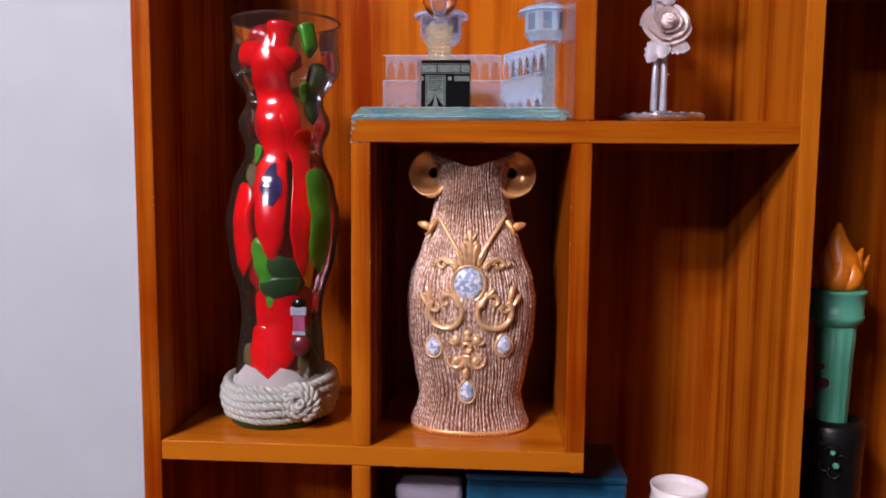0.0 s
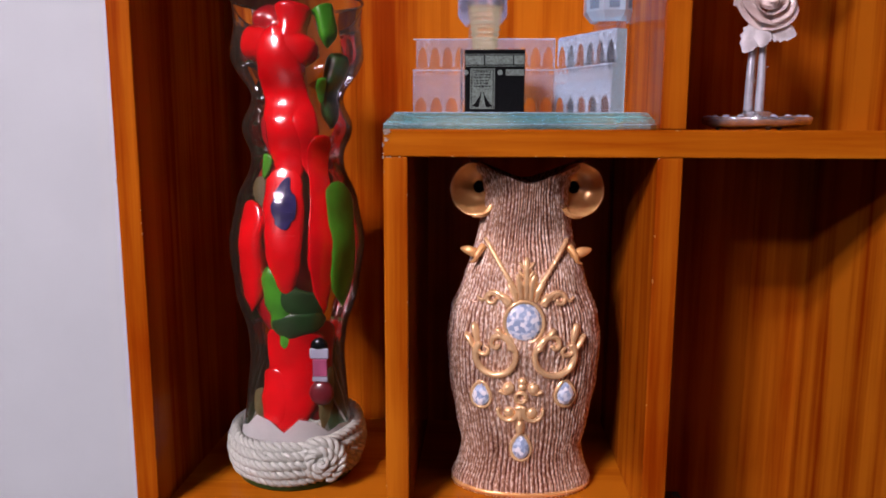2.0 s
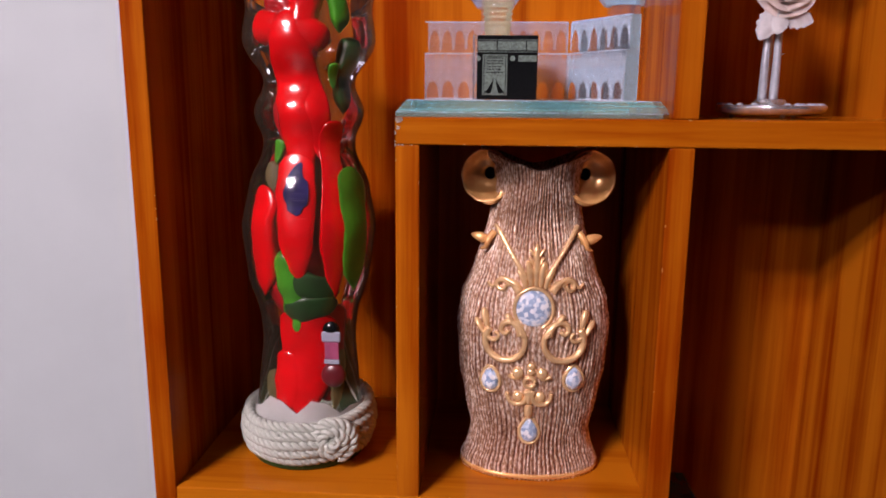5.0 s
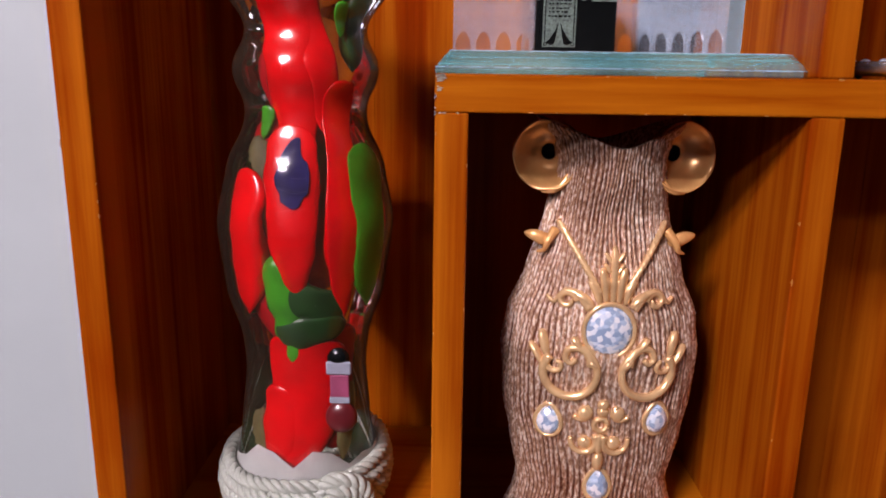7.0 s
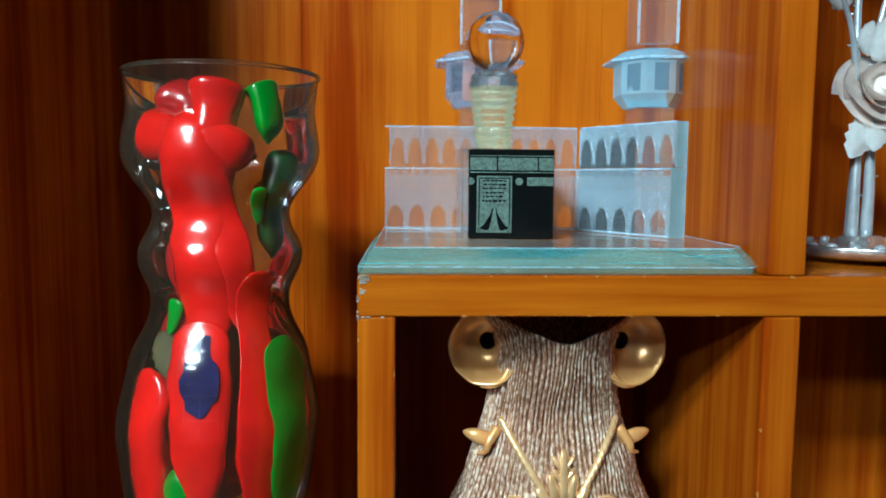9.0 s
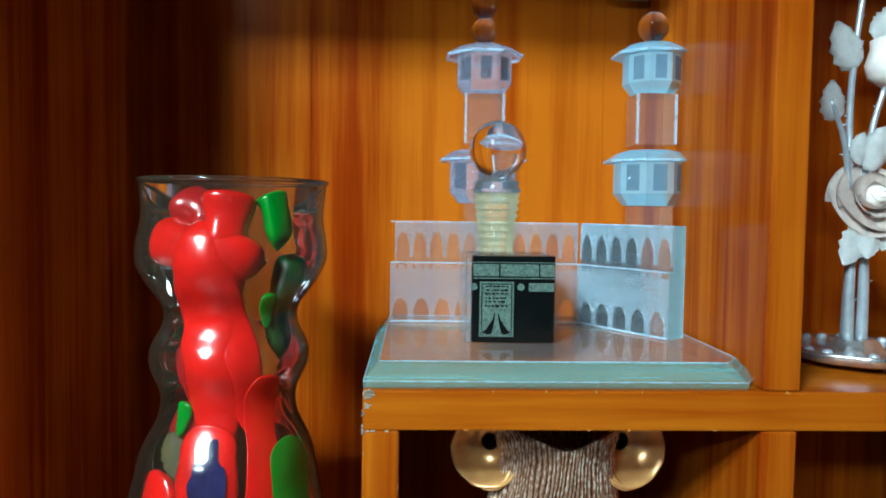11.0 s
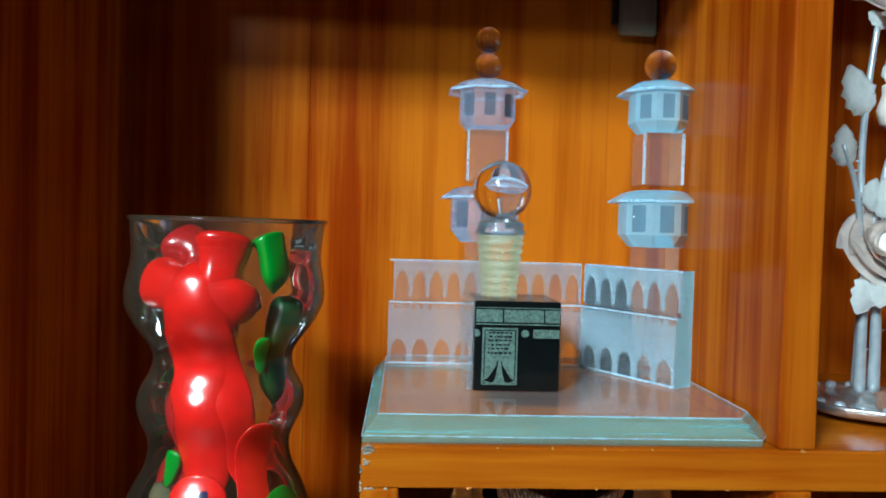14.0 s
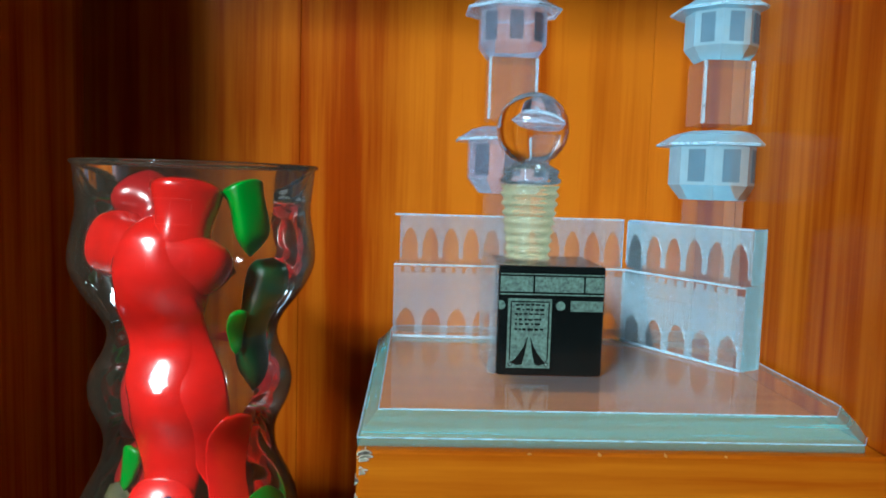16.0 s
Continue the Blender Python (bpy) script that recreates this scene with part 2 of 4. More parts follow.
def add_prism(bm, pts, y0, y1, put=None):
    """A polygon in x, z drawn out from y0 to y1; put maps (x, y, z) into place."""
    put = put or (lambda p: p)
    a = [bm.verts.new(put((x, y0, z))) for x, z in pts]
    b = [bm.verts.new(put((x, y1, z))) for x, z in pts]
    bm.faces.new(a[::-1])
    bm.faces.new(b)
    for i in range(len(pts)):
        j = (i + 1) % len(pts)
        bm.faces.new((a[i], a[j], b[j], b[i]))


def add_lathe(bm, profile, centre, n=32, sx=1.0, sy=1.0, lobes=0, depth=0.0, caps=True, turn=0.0):
    """Rings of (radius, z) round an upright axis at centre (x, y)."""
    rings = []
    for r, z in profile:
        ring = []
        for i in range(n):
            a = 2 * math.pi * i / n + turn
            k = r * (1 + depth * math.cos(lobes * a)) if lobes else r
            ring.append(bm.verts.new((centre[0] + sx * k * math.cos(a), centre[1] + sy * k * math.sin(a), z)))
        rings.append(ring)
    for p, q in zip(rings, rings[1:]):
        for i in range(n):
            j = (i + 1) % n
            bm.faces.new((p[i], p[j], q[j], q[i]))
    if caps:
        bm.faces.new(rings[0][::-1])
        bm.faces.new(rings[-1])
    return rings


def add_tube(bm, pts, radius, n=8, twist=0.0, lobes=0, depth=0.0, flat=1.0, closed=False):
    """A round bar along pts; radius a number or a function of 0..1; twisted lobes make a rope."""
    pts = [Vector(p) for p in pts]
    m = len(pts)
    rings, side = [], None
    for i, p in enumerate(pts):
        if closed:
            d = pts[(i + 1) % m] - pts[i - 1]
        else:
            d = pts[min(i + 1, m - 1)] - pts[max(i - 1, 0)]
        d.normalize()
        if side is None:
            side = d.orthogonal().normalized()
            if abs(d.z) < 0.9:
                side = d.cross(Vector((0, 0, 1))).normalized()
        side = (side - d * side.dot(d)).normalized()
        up = d.cross(side)
        s = i / max(1, m - 1)
        r0 = radius(s) if callable(radius) else radius
        ring = []
        for k in range(n):
            a = 2 * math.pi * k / n
            r = r0 * (1 + depth * math.cos(lobes * (a + twist * s))) if lobes else r0
            ring.append(bm.verts.new(p + side * (r * math.cos(a)) + up * (r * flat * math.sin(a))))
        rings.append(ring)
    last = rings + [rings[0]] if closed else rings
    for p, q in zip(last, last[1:]):
        for i in range(n):
            j = (i + 1) % n
            bm.faces.new((p[i], p[j], q[j], q[i]))
    if not closed:
        bm.faces.new(rings[0][::-1])
        bm.faces.new(rings[-1])


def add_ball(bm, c, r, u=20, v=14, scale=(1, 1, 1)):
    m = Matrix.Translation(c) @ Matrix.Diagonal((*scale, 1))
    bmesh.ops.create_uvsphere(bm, u_segments=u, v_segments=v, radius=r, matrix=m)


def interp(x, table):
    if x <= table[0][0]:
        return table[0][1]
    for (a, p), (b, q) in zip(table, table[1:]):
        if x <= b:
            s = (x - a) / (b - a)
            s = s * s * (3 - 2 * s) * 0.5 + s * 0.5
            return p + (q - p) * s
    return table[-1][1]


def arc(cx, cz, r0, r1, a0, a1, n=24):
    """A spiral in x, z."""
    out = []
    for i in range(n + 1):
        s = i / n
        a, r = radians(a0 + (a1 - a0) * s), r0 + (r1 - r0) * s
        out.append((cx + r * math.cos(a), cz + r * math.sin(a)))
    return out


# ---- the room ----
def structure(name, bm, mat, label, category):
    return tagged(part(name, bm, mat), label, category, kind="structure")


LEFT, RIGHT, TOP = -0.3275, 0.780, 2.06     # outer edges of the cabinet
structure("wall_north", boxed(WEST, LEFT - 0.001, FRONT + 0.004, FRONT + 0.36, 0, CEIL), paint, "smooth pale lilac-white painted wall beside the wooden cabinet", "wall")
structure("wall_north_side", boxed(RIGHT + 0.001, EAST, FRONT + 0.004, FRONT + 0.36, 0, CEIL), paint, "smooth pale painted wall beyond the cabinet", "wall")
structure("wall_north_top", boxed(LEFT - 0.001, RIGHT + 0.001, FRONT + 0.004, FRONT + 0.36, TOP + 0.001, CEIL), paint, "pale painted wall over the cabinet", "wall")
structure("wall_recess", boxed(LEFT - 0.001, RIGHT + 0.001, BACK + 0.03, FRONT + 0.36, 0, TOP + 0.001), paint, "plain wall behind the cabinet", "wall")
bm = bmesh.new()
for x0, x1, z0, z1 in ((WEST, WIN[0], 0, CEIL), (WIN[1], EAST, 0, CEIL), (WIN[0], WIN[1], 0, WIN[2]), (WIN[0], WIN[1], WIN[3], CEIL)):
    add_box(bm, x0, x1, SOUTH - 0.12, SOUTH, z0, z1)
structure("wall_south", bm, room_paint, "plain dark grey wall with a window", "wall")
window = tagged(new("window_1"), "white framed window with four panes", "window", kind="structure")
for x0, x1, z0, z1 in ((WIN[0], WIN[0] + 0.05, WIN[2], WIN[3]), (WIN[1] - 0.05, WIN[1], WIN[2], WIN[3]), (WIN[0] + 0.05, WIN[1] - 0.05, WIN[2], WIN[2] + 0.05), (WIN[0] + 0.05, WIN[1] - 0.05, WIN[3] - 0.05, WIN[3]),
                       (-0.88, -0.82, WIN[2] + 0.05, WIN[3] - 0.05)):
    part("frame_bar", boxed(x0, x1, SOUTH - 0.02, SOUTH + 0.02, z0, z1, 0.004), lamp_white, window)
part("glazing_bar", boxed(WIN[0] + 0.05, WIN[1] - 0.05, SOUTH - 0.018, SOUTH + 0.018, 1.78, 1.82, 0.003), lamp_white, window)
structure("wall_west", boxed(WEST - 0.1, WEST, SOUTH - 0.12, FRONT + 0.36, 0, CEIL), room_paint, "plain dark grey wall of the room", "wall")
structure("wall_east", boxed(EAST, EAST + 0.1, SOUTH - 0.12, FRONT + 0.36, 0, CEIL), room_paint, "plain dark grey wall of the room", "wall")
structure("floor", boxed(WEST - 0.1, EAST + 0.1, SOUTH - 0.12, FRONT + 0.36, -0.1, 0), floor_tile, "plain stone floor of the room", "floor")
structure("ceiling", boxed(WEST - 0.1, EAST + 0.1, SOUTH - 0.12, FRONT + 0.36, CEIL, CEIL + 0.1), room_paint, "plain painted ceiling", "ceiling")


# ---- the cabinet ----
BEV = 0.0012
D1, D1R, D2, D2R = -0.115, -0.096, 0.0940, 0.1130     # the two dividers
R1, R1R = 0.301, 0.318                                # the tall panel to the right
A0, A1, B0, B1 = 1.424, 1.4450, 1.106, 1.126           # upper and lower shelf
C1 = 0.862                                            # top of the lowest open shelf
cabinet = thing("display_cabinet", "varnished orange-brown wooden cabinet with open compartments", "cabinet")


def board(name, x0, x1, z0, z1, mat, y0=FRONT, y1=BACK):
    return part(name, boxed(x0, x1, y0, y1, z0, z1, BEV, 2), mat, cabinet)


board("side_panel", LEFT, LEFT + 0.019, 0.08, TOP - 0.02, wood_up)
board("side_panel", R1, R1R, 0.08, TOP - 0.02, wood_up)
board("side_panel", RIGHT - 0.019, RIGHT, 0.08, TOP - 0.02, wood_up)
board("top_board", LEFT, RIGHT, TOP - 0.0198, TOP, wood_across)
board("plinth", LEFT, RIGHT, 0.0, 0.0798, wood_across, FRONT + 0.012)
board("divider", D1, D1R, C1 + 0.0002, B0 - 0.0002, wood_up)
board("divider", D1, D1R, B1 + 0.0002, A0 - 0.0002, wood_up)
board("divider", D2, D2R, B1 + 0.0002, A0 - 0.0002, wood_up)
board("divider", D2 + 0.0005, D2R + 0.001, A1 + 0.0002, 1.7748, wood_up)
board("shelf", D1, R1 - 0.0002, A0, A1, wood_across)
board("shelf", LEFT + 0.0192, D2R, B0, B1, wood_across)
board("shelf", LEFT + 0.0192, R1 - 0.0002, C1 - 0.019, C1, wood_across)
# unseen shelf, added so its shadow falls on the upper back boards
board("shelf", LEFT + 0.0192, R1 - 0.0002, 1.775, 1.794, wood_across)
board("shelf", R1R + 0.0002, RIGHT - 0.0192, C1 - 0.019, C1, wood_across)
board("shelf", R1R + 0.0002, RIGHT - 0.0192, 1.60, 1.619, wood_across)
board("cupboard_door", LEFT + 0.0192, R1 - 0.0002, 0.0802, C1 - 0.0195, wood_up, FRONT + 0.002, FRONT + 0.020)
board("cupboard_door", R1R + 0.0002, RIGHT - 0.0192, 0.0802, C1 - 0.0195, wood_up, FRONT + 0.002, FRONT + 0.020)
# upright tongue boards of the back, a shadow gap between each two
seams = [LEFT, -0.171, 0.060, 0.245, 0.430, 0.610, RIGHT]
for a, b in zip(seams, seams[1:]):
    part("plank", boxed(a + 0.00005, b - 0.00005, BACK + 0.0005, BACK + 0.013, 0.08, TOP - 0.0202, 0.0005), wood_up, cabinet)
# splintered corner where the shelf meets the divider
rng = random.Random(4)
bm = bmesh.new()
for i in range(16):
    z = A1 - 0.0006 - 0.0095 * rng.random() ** 1.6
    w = rng.uniform(0.0015, 0.0090) * (1 - (A1 - z) / 0.013)
    x = D1 - 0.0004 + rng.uniform(0, 0.0025)
    h = rng.uniform(0.0003, 0.0009)
    add_prism(bm, [(x, z - h), (x + w, z - h * 0.3), (x + w * 0.8, z + h * 0.5), (x + w * 0.3, z + h)], FRONT - 0.0006, FRONT + 0.004)
for i in range(9):
    z = A0 - 0.004 + 0.014 * rng.random()
    h = rng.uniform(0.0004, 0.0014)
    add_prism(bm, [(D1 - 0.0004, z - h), (D1 + rng.uniform(0.0004, 0.0012), z), (D1 - 0.0004, z + h)], FRONT - 0.0005, FRONT + 0.003)
for i in range(4):
    x = D1 + rng.uniform(0.0, 0.012)
    add_prism(bm, [(x, A0 - 0.0004), (x + 0.002, A0 - 0.0006), (x + 0.0014, A0 + 0.0003)], FRONT - 0.0005, FRONT + 0.002)
part("chipped_edge", bm, raw_wood, cabinet, "pale splintered wood at the shelf corner")

rng = random.Random(21)
bm = bmesh.new()
for z in (A0 + 0.0005, A1 - 0.0005, B0 + 0.0005, B1 - 0.0005):
    for i in range(5):
        x = rng.uniform(D1 + 0.02, D2R - 0.005)
        w, h = rng.uniform(0.0006, 0.0022), rng.uniform(0.0003, 0.0007)
        add_prism(bm, [(x - w, z), (x, z - h), (x + w, z), (x, z + h)], FRONT - 0.0003, FRONT + 0.002)
for x in (D1 + 0.0005, D1R - 0.0005, D2 + 0.0005, LEFT + 0.0005, LEFT + 0.0185):
    for i in range(3):
        z = rng.uniform(B1 + 0.02, A0 - 0.01)
        w, h = rng.uniform(0.0003, 0.0006), rng.uniform(0.0006, 0.0024)
        add_prism(bm, [(x - w, z), (x, z - h), (x + w, z), (x, z + h)], FRONT - 0.0003, FRONT + 0.002)
part("worn_nicks", bm, worn_wood, cabinet, "small pale nicks along the edges", kind="stuff")

# ---- the ridged vase ----
VX, VY, VZ = -0.0005, 0.7345, B1
W_TABLE = [(1.126, 0.0615), (1.134, 0.0615), (1.149, 0.0555), (1.164, 0.0528), (1.195, 0.0588), (1.225, 0.0645), (1.262, 0.0668),
           (1.287, 0.0635), (1.317, 0.0515), (1.343, 0.0430), (1.355, 0.0400), (1.367, 0.0378), (1.378, 0.0360), (1.392, 0.0345), (1.405, 0.0370), (1.414, 0.0450), (1.420, 0.0500)]
D_TABLE = [(1.126, 0.0375), (1.150, 0.0340), (1.195, 0.0370), (1.262, 0.0415), (1.318, 0.0350), (1.358, 0.0300), (1.385, 0.0360), (1.405, 0.0410), (1.420, 0.0440)]


def vase_front(x, z, out=0.0):
    """A point on the front of the vase at x, z, lifted by out."""
    w, d = interp(z, W_TABLE), interp(z, D_TABLE)
    s = max(-0.98, min(0.98, (x - VX) / w))
    return (x, VY - d * math.sqrt(1 - s * s) - out, z)


def vase_body():
    n, rows = 720, 150
    verts, faces, ridge = [], [], []
    for j in range(rows + 1):
        v = j / rows
        for i in range(n):
            a = 2 * math.pi * i / n
            side = abs(math.cos(a))
            top = 1.4020 + 0.0175 * side ** 1.6
            z = VZ + v * (top - VZ)
            w, d = interp(z, W_TABLE), interp(z, D_TABLE)
            wob = noise.noise(Vector((math.cos(a) * 2.2, math.sin(a) * 2.2, z * 16)))
            wob2 = noise.noise(Vector((math.cos(a) * 9, math.sin(a) * 9, z * 40)))
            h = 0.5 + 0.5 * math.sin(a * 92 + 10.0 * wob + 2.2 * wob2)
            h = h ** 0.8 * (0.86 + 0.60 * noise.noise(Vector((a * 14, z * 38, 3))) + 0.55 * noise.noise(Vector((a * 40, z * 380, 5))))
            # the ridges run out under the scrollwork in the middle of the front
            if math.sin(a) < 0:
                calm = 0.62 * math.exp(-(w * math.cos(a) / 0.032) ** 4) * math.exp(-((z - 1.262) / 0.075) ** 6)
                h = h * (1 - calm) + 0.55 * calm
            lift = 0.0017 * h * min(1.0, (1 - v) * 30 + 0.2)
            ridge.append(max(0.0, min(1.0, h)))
            verts.append((VX + (w + lift) * math.cos(a), VY + (d + lift) * math.sin(a), z))
    for j in range(rows):
        for i in range(n):
            k = (i + 1) % n
            faces.append((j * n + i, j * n + k, (j + 1) * n + k, (j + 1) * n + i))
    # lip and hollow
    base = rows * n
    for drop, shrink in ((0.0, 0.0022), (0.012, 0.0035), (0.05, 0.006)):
        first = len(verts)
        for i in range(n):
            a = 2 * math.pi * i / n
            x, y, z = verts[rows * n + i]
            z -= drop
            w, d = interp(z, W_TABLE) - shrink, interp(z, D_TABLE) - shrink
            verts.append((VX + w * math.cos(a), VY + d * math.sin(a), z))
            ridge.append(0.5)
        for i in range(n):
            k = (i + 1) % n
            faces.append((base + i, base + k, first + k, first + i))
        base = first
    faces.append(tuple(base + i for i in range(n)))
    faces.append(tuple(range(n))[::-1])
    me = bpy.data.meshes.new("body")
    me.from_pydata(verts, [], faces)
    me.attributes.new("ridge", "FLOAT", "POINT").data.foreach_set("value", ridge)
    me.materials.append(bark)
    for p in me.polygons:
        p.use_smooth = True
    ob = new("body", me)
    ob.parent = vase
    return ob


vase = thing("ceramic_vase", "rose-gold ridged ceramic vase with gold scrollwork and gems on the shelf", "vase")
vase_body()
bm = bmesh.new()
add_lathe(bm, [(0.0600, VZ + 0.0001), (0.0635, VZ + 0.0014), (0.0638, VZ + 0.0040), (0.0625, VZ + 0.0052)], (VX, VY), 72, 1.0, 0.615)
part("foot_rim", bm, copper, vase, "copper rim at the foot", True)


def rolled_ear(side):
    """The rolled lip: a scoop that opens to the front, its hollow coloured dark for shade."""
    cx, cy, cz = VX + side * 0.0440, 0.7170, 1.3950
    prof = [(0.0212, 0.005), (0.0222, 0.000), (0.0218, -0.0014), (0.0207, -0.0008), (0.0190, 0.0035), (0.0160, 0.0080), (0.0125, 0.0110), (0.0090, 0.0128), (0.0062, 0.0136), (0.0052, 0.0150)]
    m = Matrix.Translation((cx, cy, cz)) @ Euler((radians(90), 0, radians(side * 16))).to_matrix().to_4x4()
    bm = bmesh.new()
    rings = add_lathe(bm, [(r, -d) for r, d in prof], (0, 0), 56, 1.0, 1.04, caps=False)
    for ring, (r, d) in zip(rings, prof):
        for v in ring:
            v.co.x += side * 0.0012 * (1 - r / 0.0222)
            v.co.y += 0.0015 * (1 - r / 0.0222)
    shell = [(0.0212, 0.005), (0.0195, 0.012), (0.0150, 0.020), (0.0080, 0.026)]
    add_lathe(bm, [(r, -d) for r, d in shell], (-side * 0.002, 0), 56, 1.0, 1.04, caps=False)
    for v in bm.verts:
        k = 1 + 0.035 * noise.noise(Vector((v.co.x * 120, v.co.y * 120, v.co.z * 60 + side)))
        v.co.x, v.co.y = v.co.x * k, v.co.y * k
    bm.transform(m)
    ear = part("rolled_lip", bm, copper, vase, "polished copper scroll", True)
    bm = bmesh.new()
    add_lathe(bm, [(0.0054, -0.0148), (0.0050, -0.022), (0.0001, -0.0225)], (side * 0.0010, 0.0011), 24, caps=False)
    bm.transform(m)
    part("hollow", bm, hollow_shade, ear, "hollow coloured dark for its shade", True)
    bm = bmesh.new()
    add_tube(bm, smooth_line([(cx - side * 0.0150, cy + 0.0010, cz - 0.0120), (cx - side * 0.0110, cy - 0.0005, cz - 0.0185), (cx - side * 0.0050, cy, cz - 0.0225), (cx + side * 0.0020, cy + 0.002, cz - 0.0230)], 6), lambda s: 0.0030 * (1 - 0.5 * s), 10)
    part("lip_fold", bm, copper, ear, "", True)


def smooth_line(pts, k=6):
    """Catmull-Rom through pts."""
    p = [Vector(q) for q in pts]
    p = [2 * p[0] - p[1]] + p + [2 * p[-1] - p[-2]]
    out = []
    for i in range(1, len(p) - 2):
        for j in range(k):
            t = j / k
            out.append(0.5 * ((2 * p[i]) + (p[i + 1] - p[i - 1]) * t + (2 * p[i - 1] - 5 * p[i] + 4 * p[i + 1] - p[i + 2]) * t * t
                              + (3 * p[i] - p[i - 1] - 3 * p[i + 1] + p[i + 2]) * t ** 3))
    out.append(p[-2])
    return out


def on_vase(name, flat, r, label="", mat=gold, out=0.0022, sub=1, n=10):
    """A raised line of x (from the vase's middle), z points laid on the vase."""
    pts = flat
    if sub > 1:
        pts = [(q.x, q.y) for q in smooth_line([(x, z, 0) for x, z in flat], sub)]
    bm = bmesh.new()
    add_tube(bm, [vase_front(VX + x, z, out) for x, z in pts], r, n)
    return part(name, bm, mat, vase, label, True)


def acanthus(name, flat, width, parent=None, mat=gold):
    """A leaf that tapers along its line, with a raised rib."""
    line = [(q.x, q.y) for q in smooth_line([(x, z, 0) for x, z in flat], 6)]
    bm = bmesh.new()
    add_tube(bm, [vase_front(VX + x, z, 0.0024) for x, z in line], lambda s: width * 1.25 * (0.35 + 1.3 * s ** 0.7 * (1 - s) ** 0.6) + 0.0002, 10, flat=0.75)
    return part(name, bm, mat, parent or vase, "", True)


for side in (-1, 1):
    rolled_ear(side)
    # small winged handle at the shoulder
    hb = bmesh.new()
    add_tube(hb, smooth_line([(VX + side * 0.034, 0.722, 1.3395), (VX + side * 0.042, 0.718, 1.3400), (VX + side * 0.049, 0.718, 1.3425), (VX + side * 0.0560, 0.720, 1.3440)], 6),
             lambda s: 0.0042 * (0.45 + 1.1 * s * (1 - s)) * max(0.02, 1 - s ** 5) ** 0.5 + 0.0003, 14, flat=1.35)
    wing = part("handle", hb, copper, vase, "small winged copper handle", True)
    hb = bmesh.new()
    add_tube(hb, smooth_line([(VX + side * 0.036, 0.716, 1.3470), (VX + side * 0.0415, 0.712, 1.3400), (VX + side * 0.0435, 0.712, 1.3345), (VX + side * 0.0480, 0.714, 1.3325)], 6),
             lambda s: 0.0036 * (1 - 0.75 * s), 12)
    part("curl", hb, copper, wing, "", True)
    # twisted straps that meet over the medallion
    sb = bmesh.new()
    strap = [vase_front(VX + side * (0.0345 - 0.0265 * s), 1.353 - 0.043 * s, 0.0022) for s in [i / 60 for i in range(61)]]
    add_tube(sb, strap, 0.0021, 12, twist=26.0, lobes=3, depth=0.22)
    part("twisted_strap", sb, gold, vase, "", True)
    # crown of leaves
    for dx, dz, tx, tz, w in ((0.004, 1.303, 0.0075, 1.326, 0.0030), (0.008, 1.302, 0.0150, 1.318, 0.0028), (0.012, 1.300, 0.0240, 1.309, 0.0030)):
        acanthus("crown_leaf", [(side * dx, dz), (side * (dx * 0.6 + tx * 0.4), dz * 0.4 + tz * 0.6), (side * tx, tz)], w)
    on_vase("scroll", [(side * x, z) for x, z in arc(0.0285, 1.3035, 0.0060, 0.0020, 180, -200, 26)], 0.0021)
    on_vase("scroll", [(side * x, z) for x, z in ((0.014, 1.299), (0.022, 1.308), (0.030, 1.309), (0.0365, 1.302), (0.0410, 1.305))], lambda s: 0.0031 * (1 - 0.6 * s), sub=6)
    # large side scrolls
    on_vase("large_scroll", [(side * x, z) for x, z in arc(0.0255, 1.2560, 0.0178, 0.0165, 118, 400, 54)][::-1], lambda s: 0.0034 * (1 - 0.30 * s))
    on_vase("inner_scroll", [(side * x, z) for x, z in ((0.0120, 1.2620), (0.0140, 1.2690), (0.0200, 1.2735), (0.0265, 1.2720), (0.0285, 1.2660), (0.0250, 1.2630), (0.0220, 1.2660))], lambda s: 0.0032 * (1 - 0.4 * s), sub=6)
    on_vase("inner_scroll", [(side * x, z) for x, z in arc(0.0345, 1.2610, 0.0062, 0.0022, 20, -260, 20)], lambda s: 0.0022 * (1 - 0.3 * s))
    for x, z, tx, tz, w in ((0.0400, 1.2660, 0.0440, 1.2830, 0.0034), (0.0425, 1.2600, 0.0505, 1.2730, 0.0032), (0.0180, 1.2720, 0.0250, 1.2800, 0.0028), (0.0080, 1.2600, 0.0140, 1.2650, 0.0030)):
        acanthus("scroll_leaf", [(side * x, z), (side * (x * 0.45 + tx * 0.55), z * 0.5 + tz * 0.5 + 0.001), (side * tx, tz)], w)
    # small buds and crescents under the scrolls
    bb = bmesh.new()
    add_ball(bb, vase_front(VX - 0.003 + side * 0.0105, 1.2275, 0.0015), 0.0052, 14, 10, (1.0, 0.7, 1.0))
    part("bud", bb, gold, vase, "", True)
    on_vase("small_scroll", [(-0.003 + side * x, z) for x, z in arc(0.0120, 1.2290, 0.0068, 0.0040, 330, 110, 20)], lambda s: 0.0020 * (1 - 0.35 * s))
    on_vase("crescent", [(-0.003 + side * x, z) for x, z in arc(0.0110, 1.2070, 0.0092, 0.0080, 150, 375, 26)], lambda s: 0.0029 * (1 - 0.45 * s))
    bb = bmesh.new()
    add_ball(bb, vase_front(VX - 0.003 + side * 0.0095, 1.2055, 0.0010), 0.0050, 14, 10, (1.0, 0.7, 1.0))
    part("bud", bb, gold, vase, "", True)
on_vase("flower_ring", [(-0.003 + x, z) for x, z in arc(0.0, 1.2195, 0.0045, 0.0045, 0, 350, 20)], 0.0019)
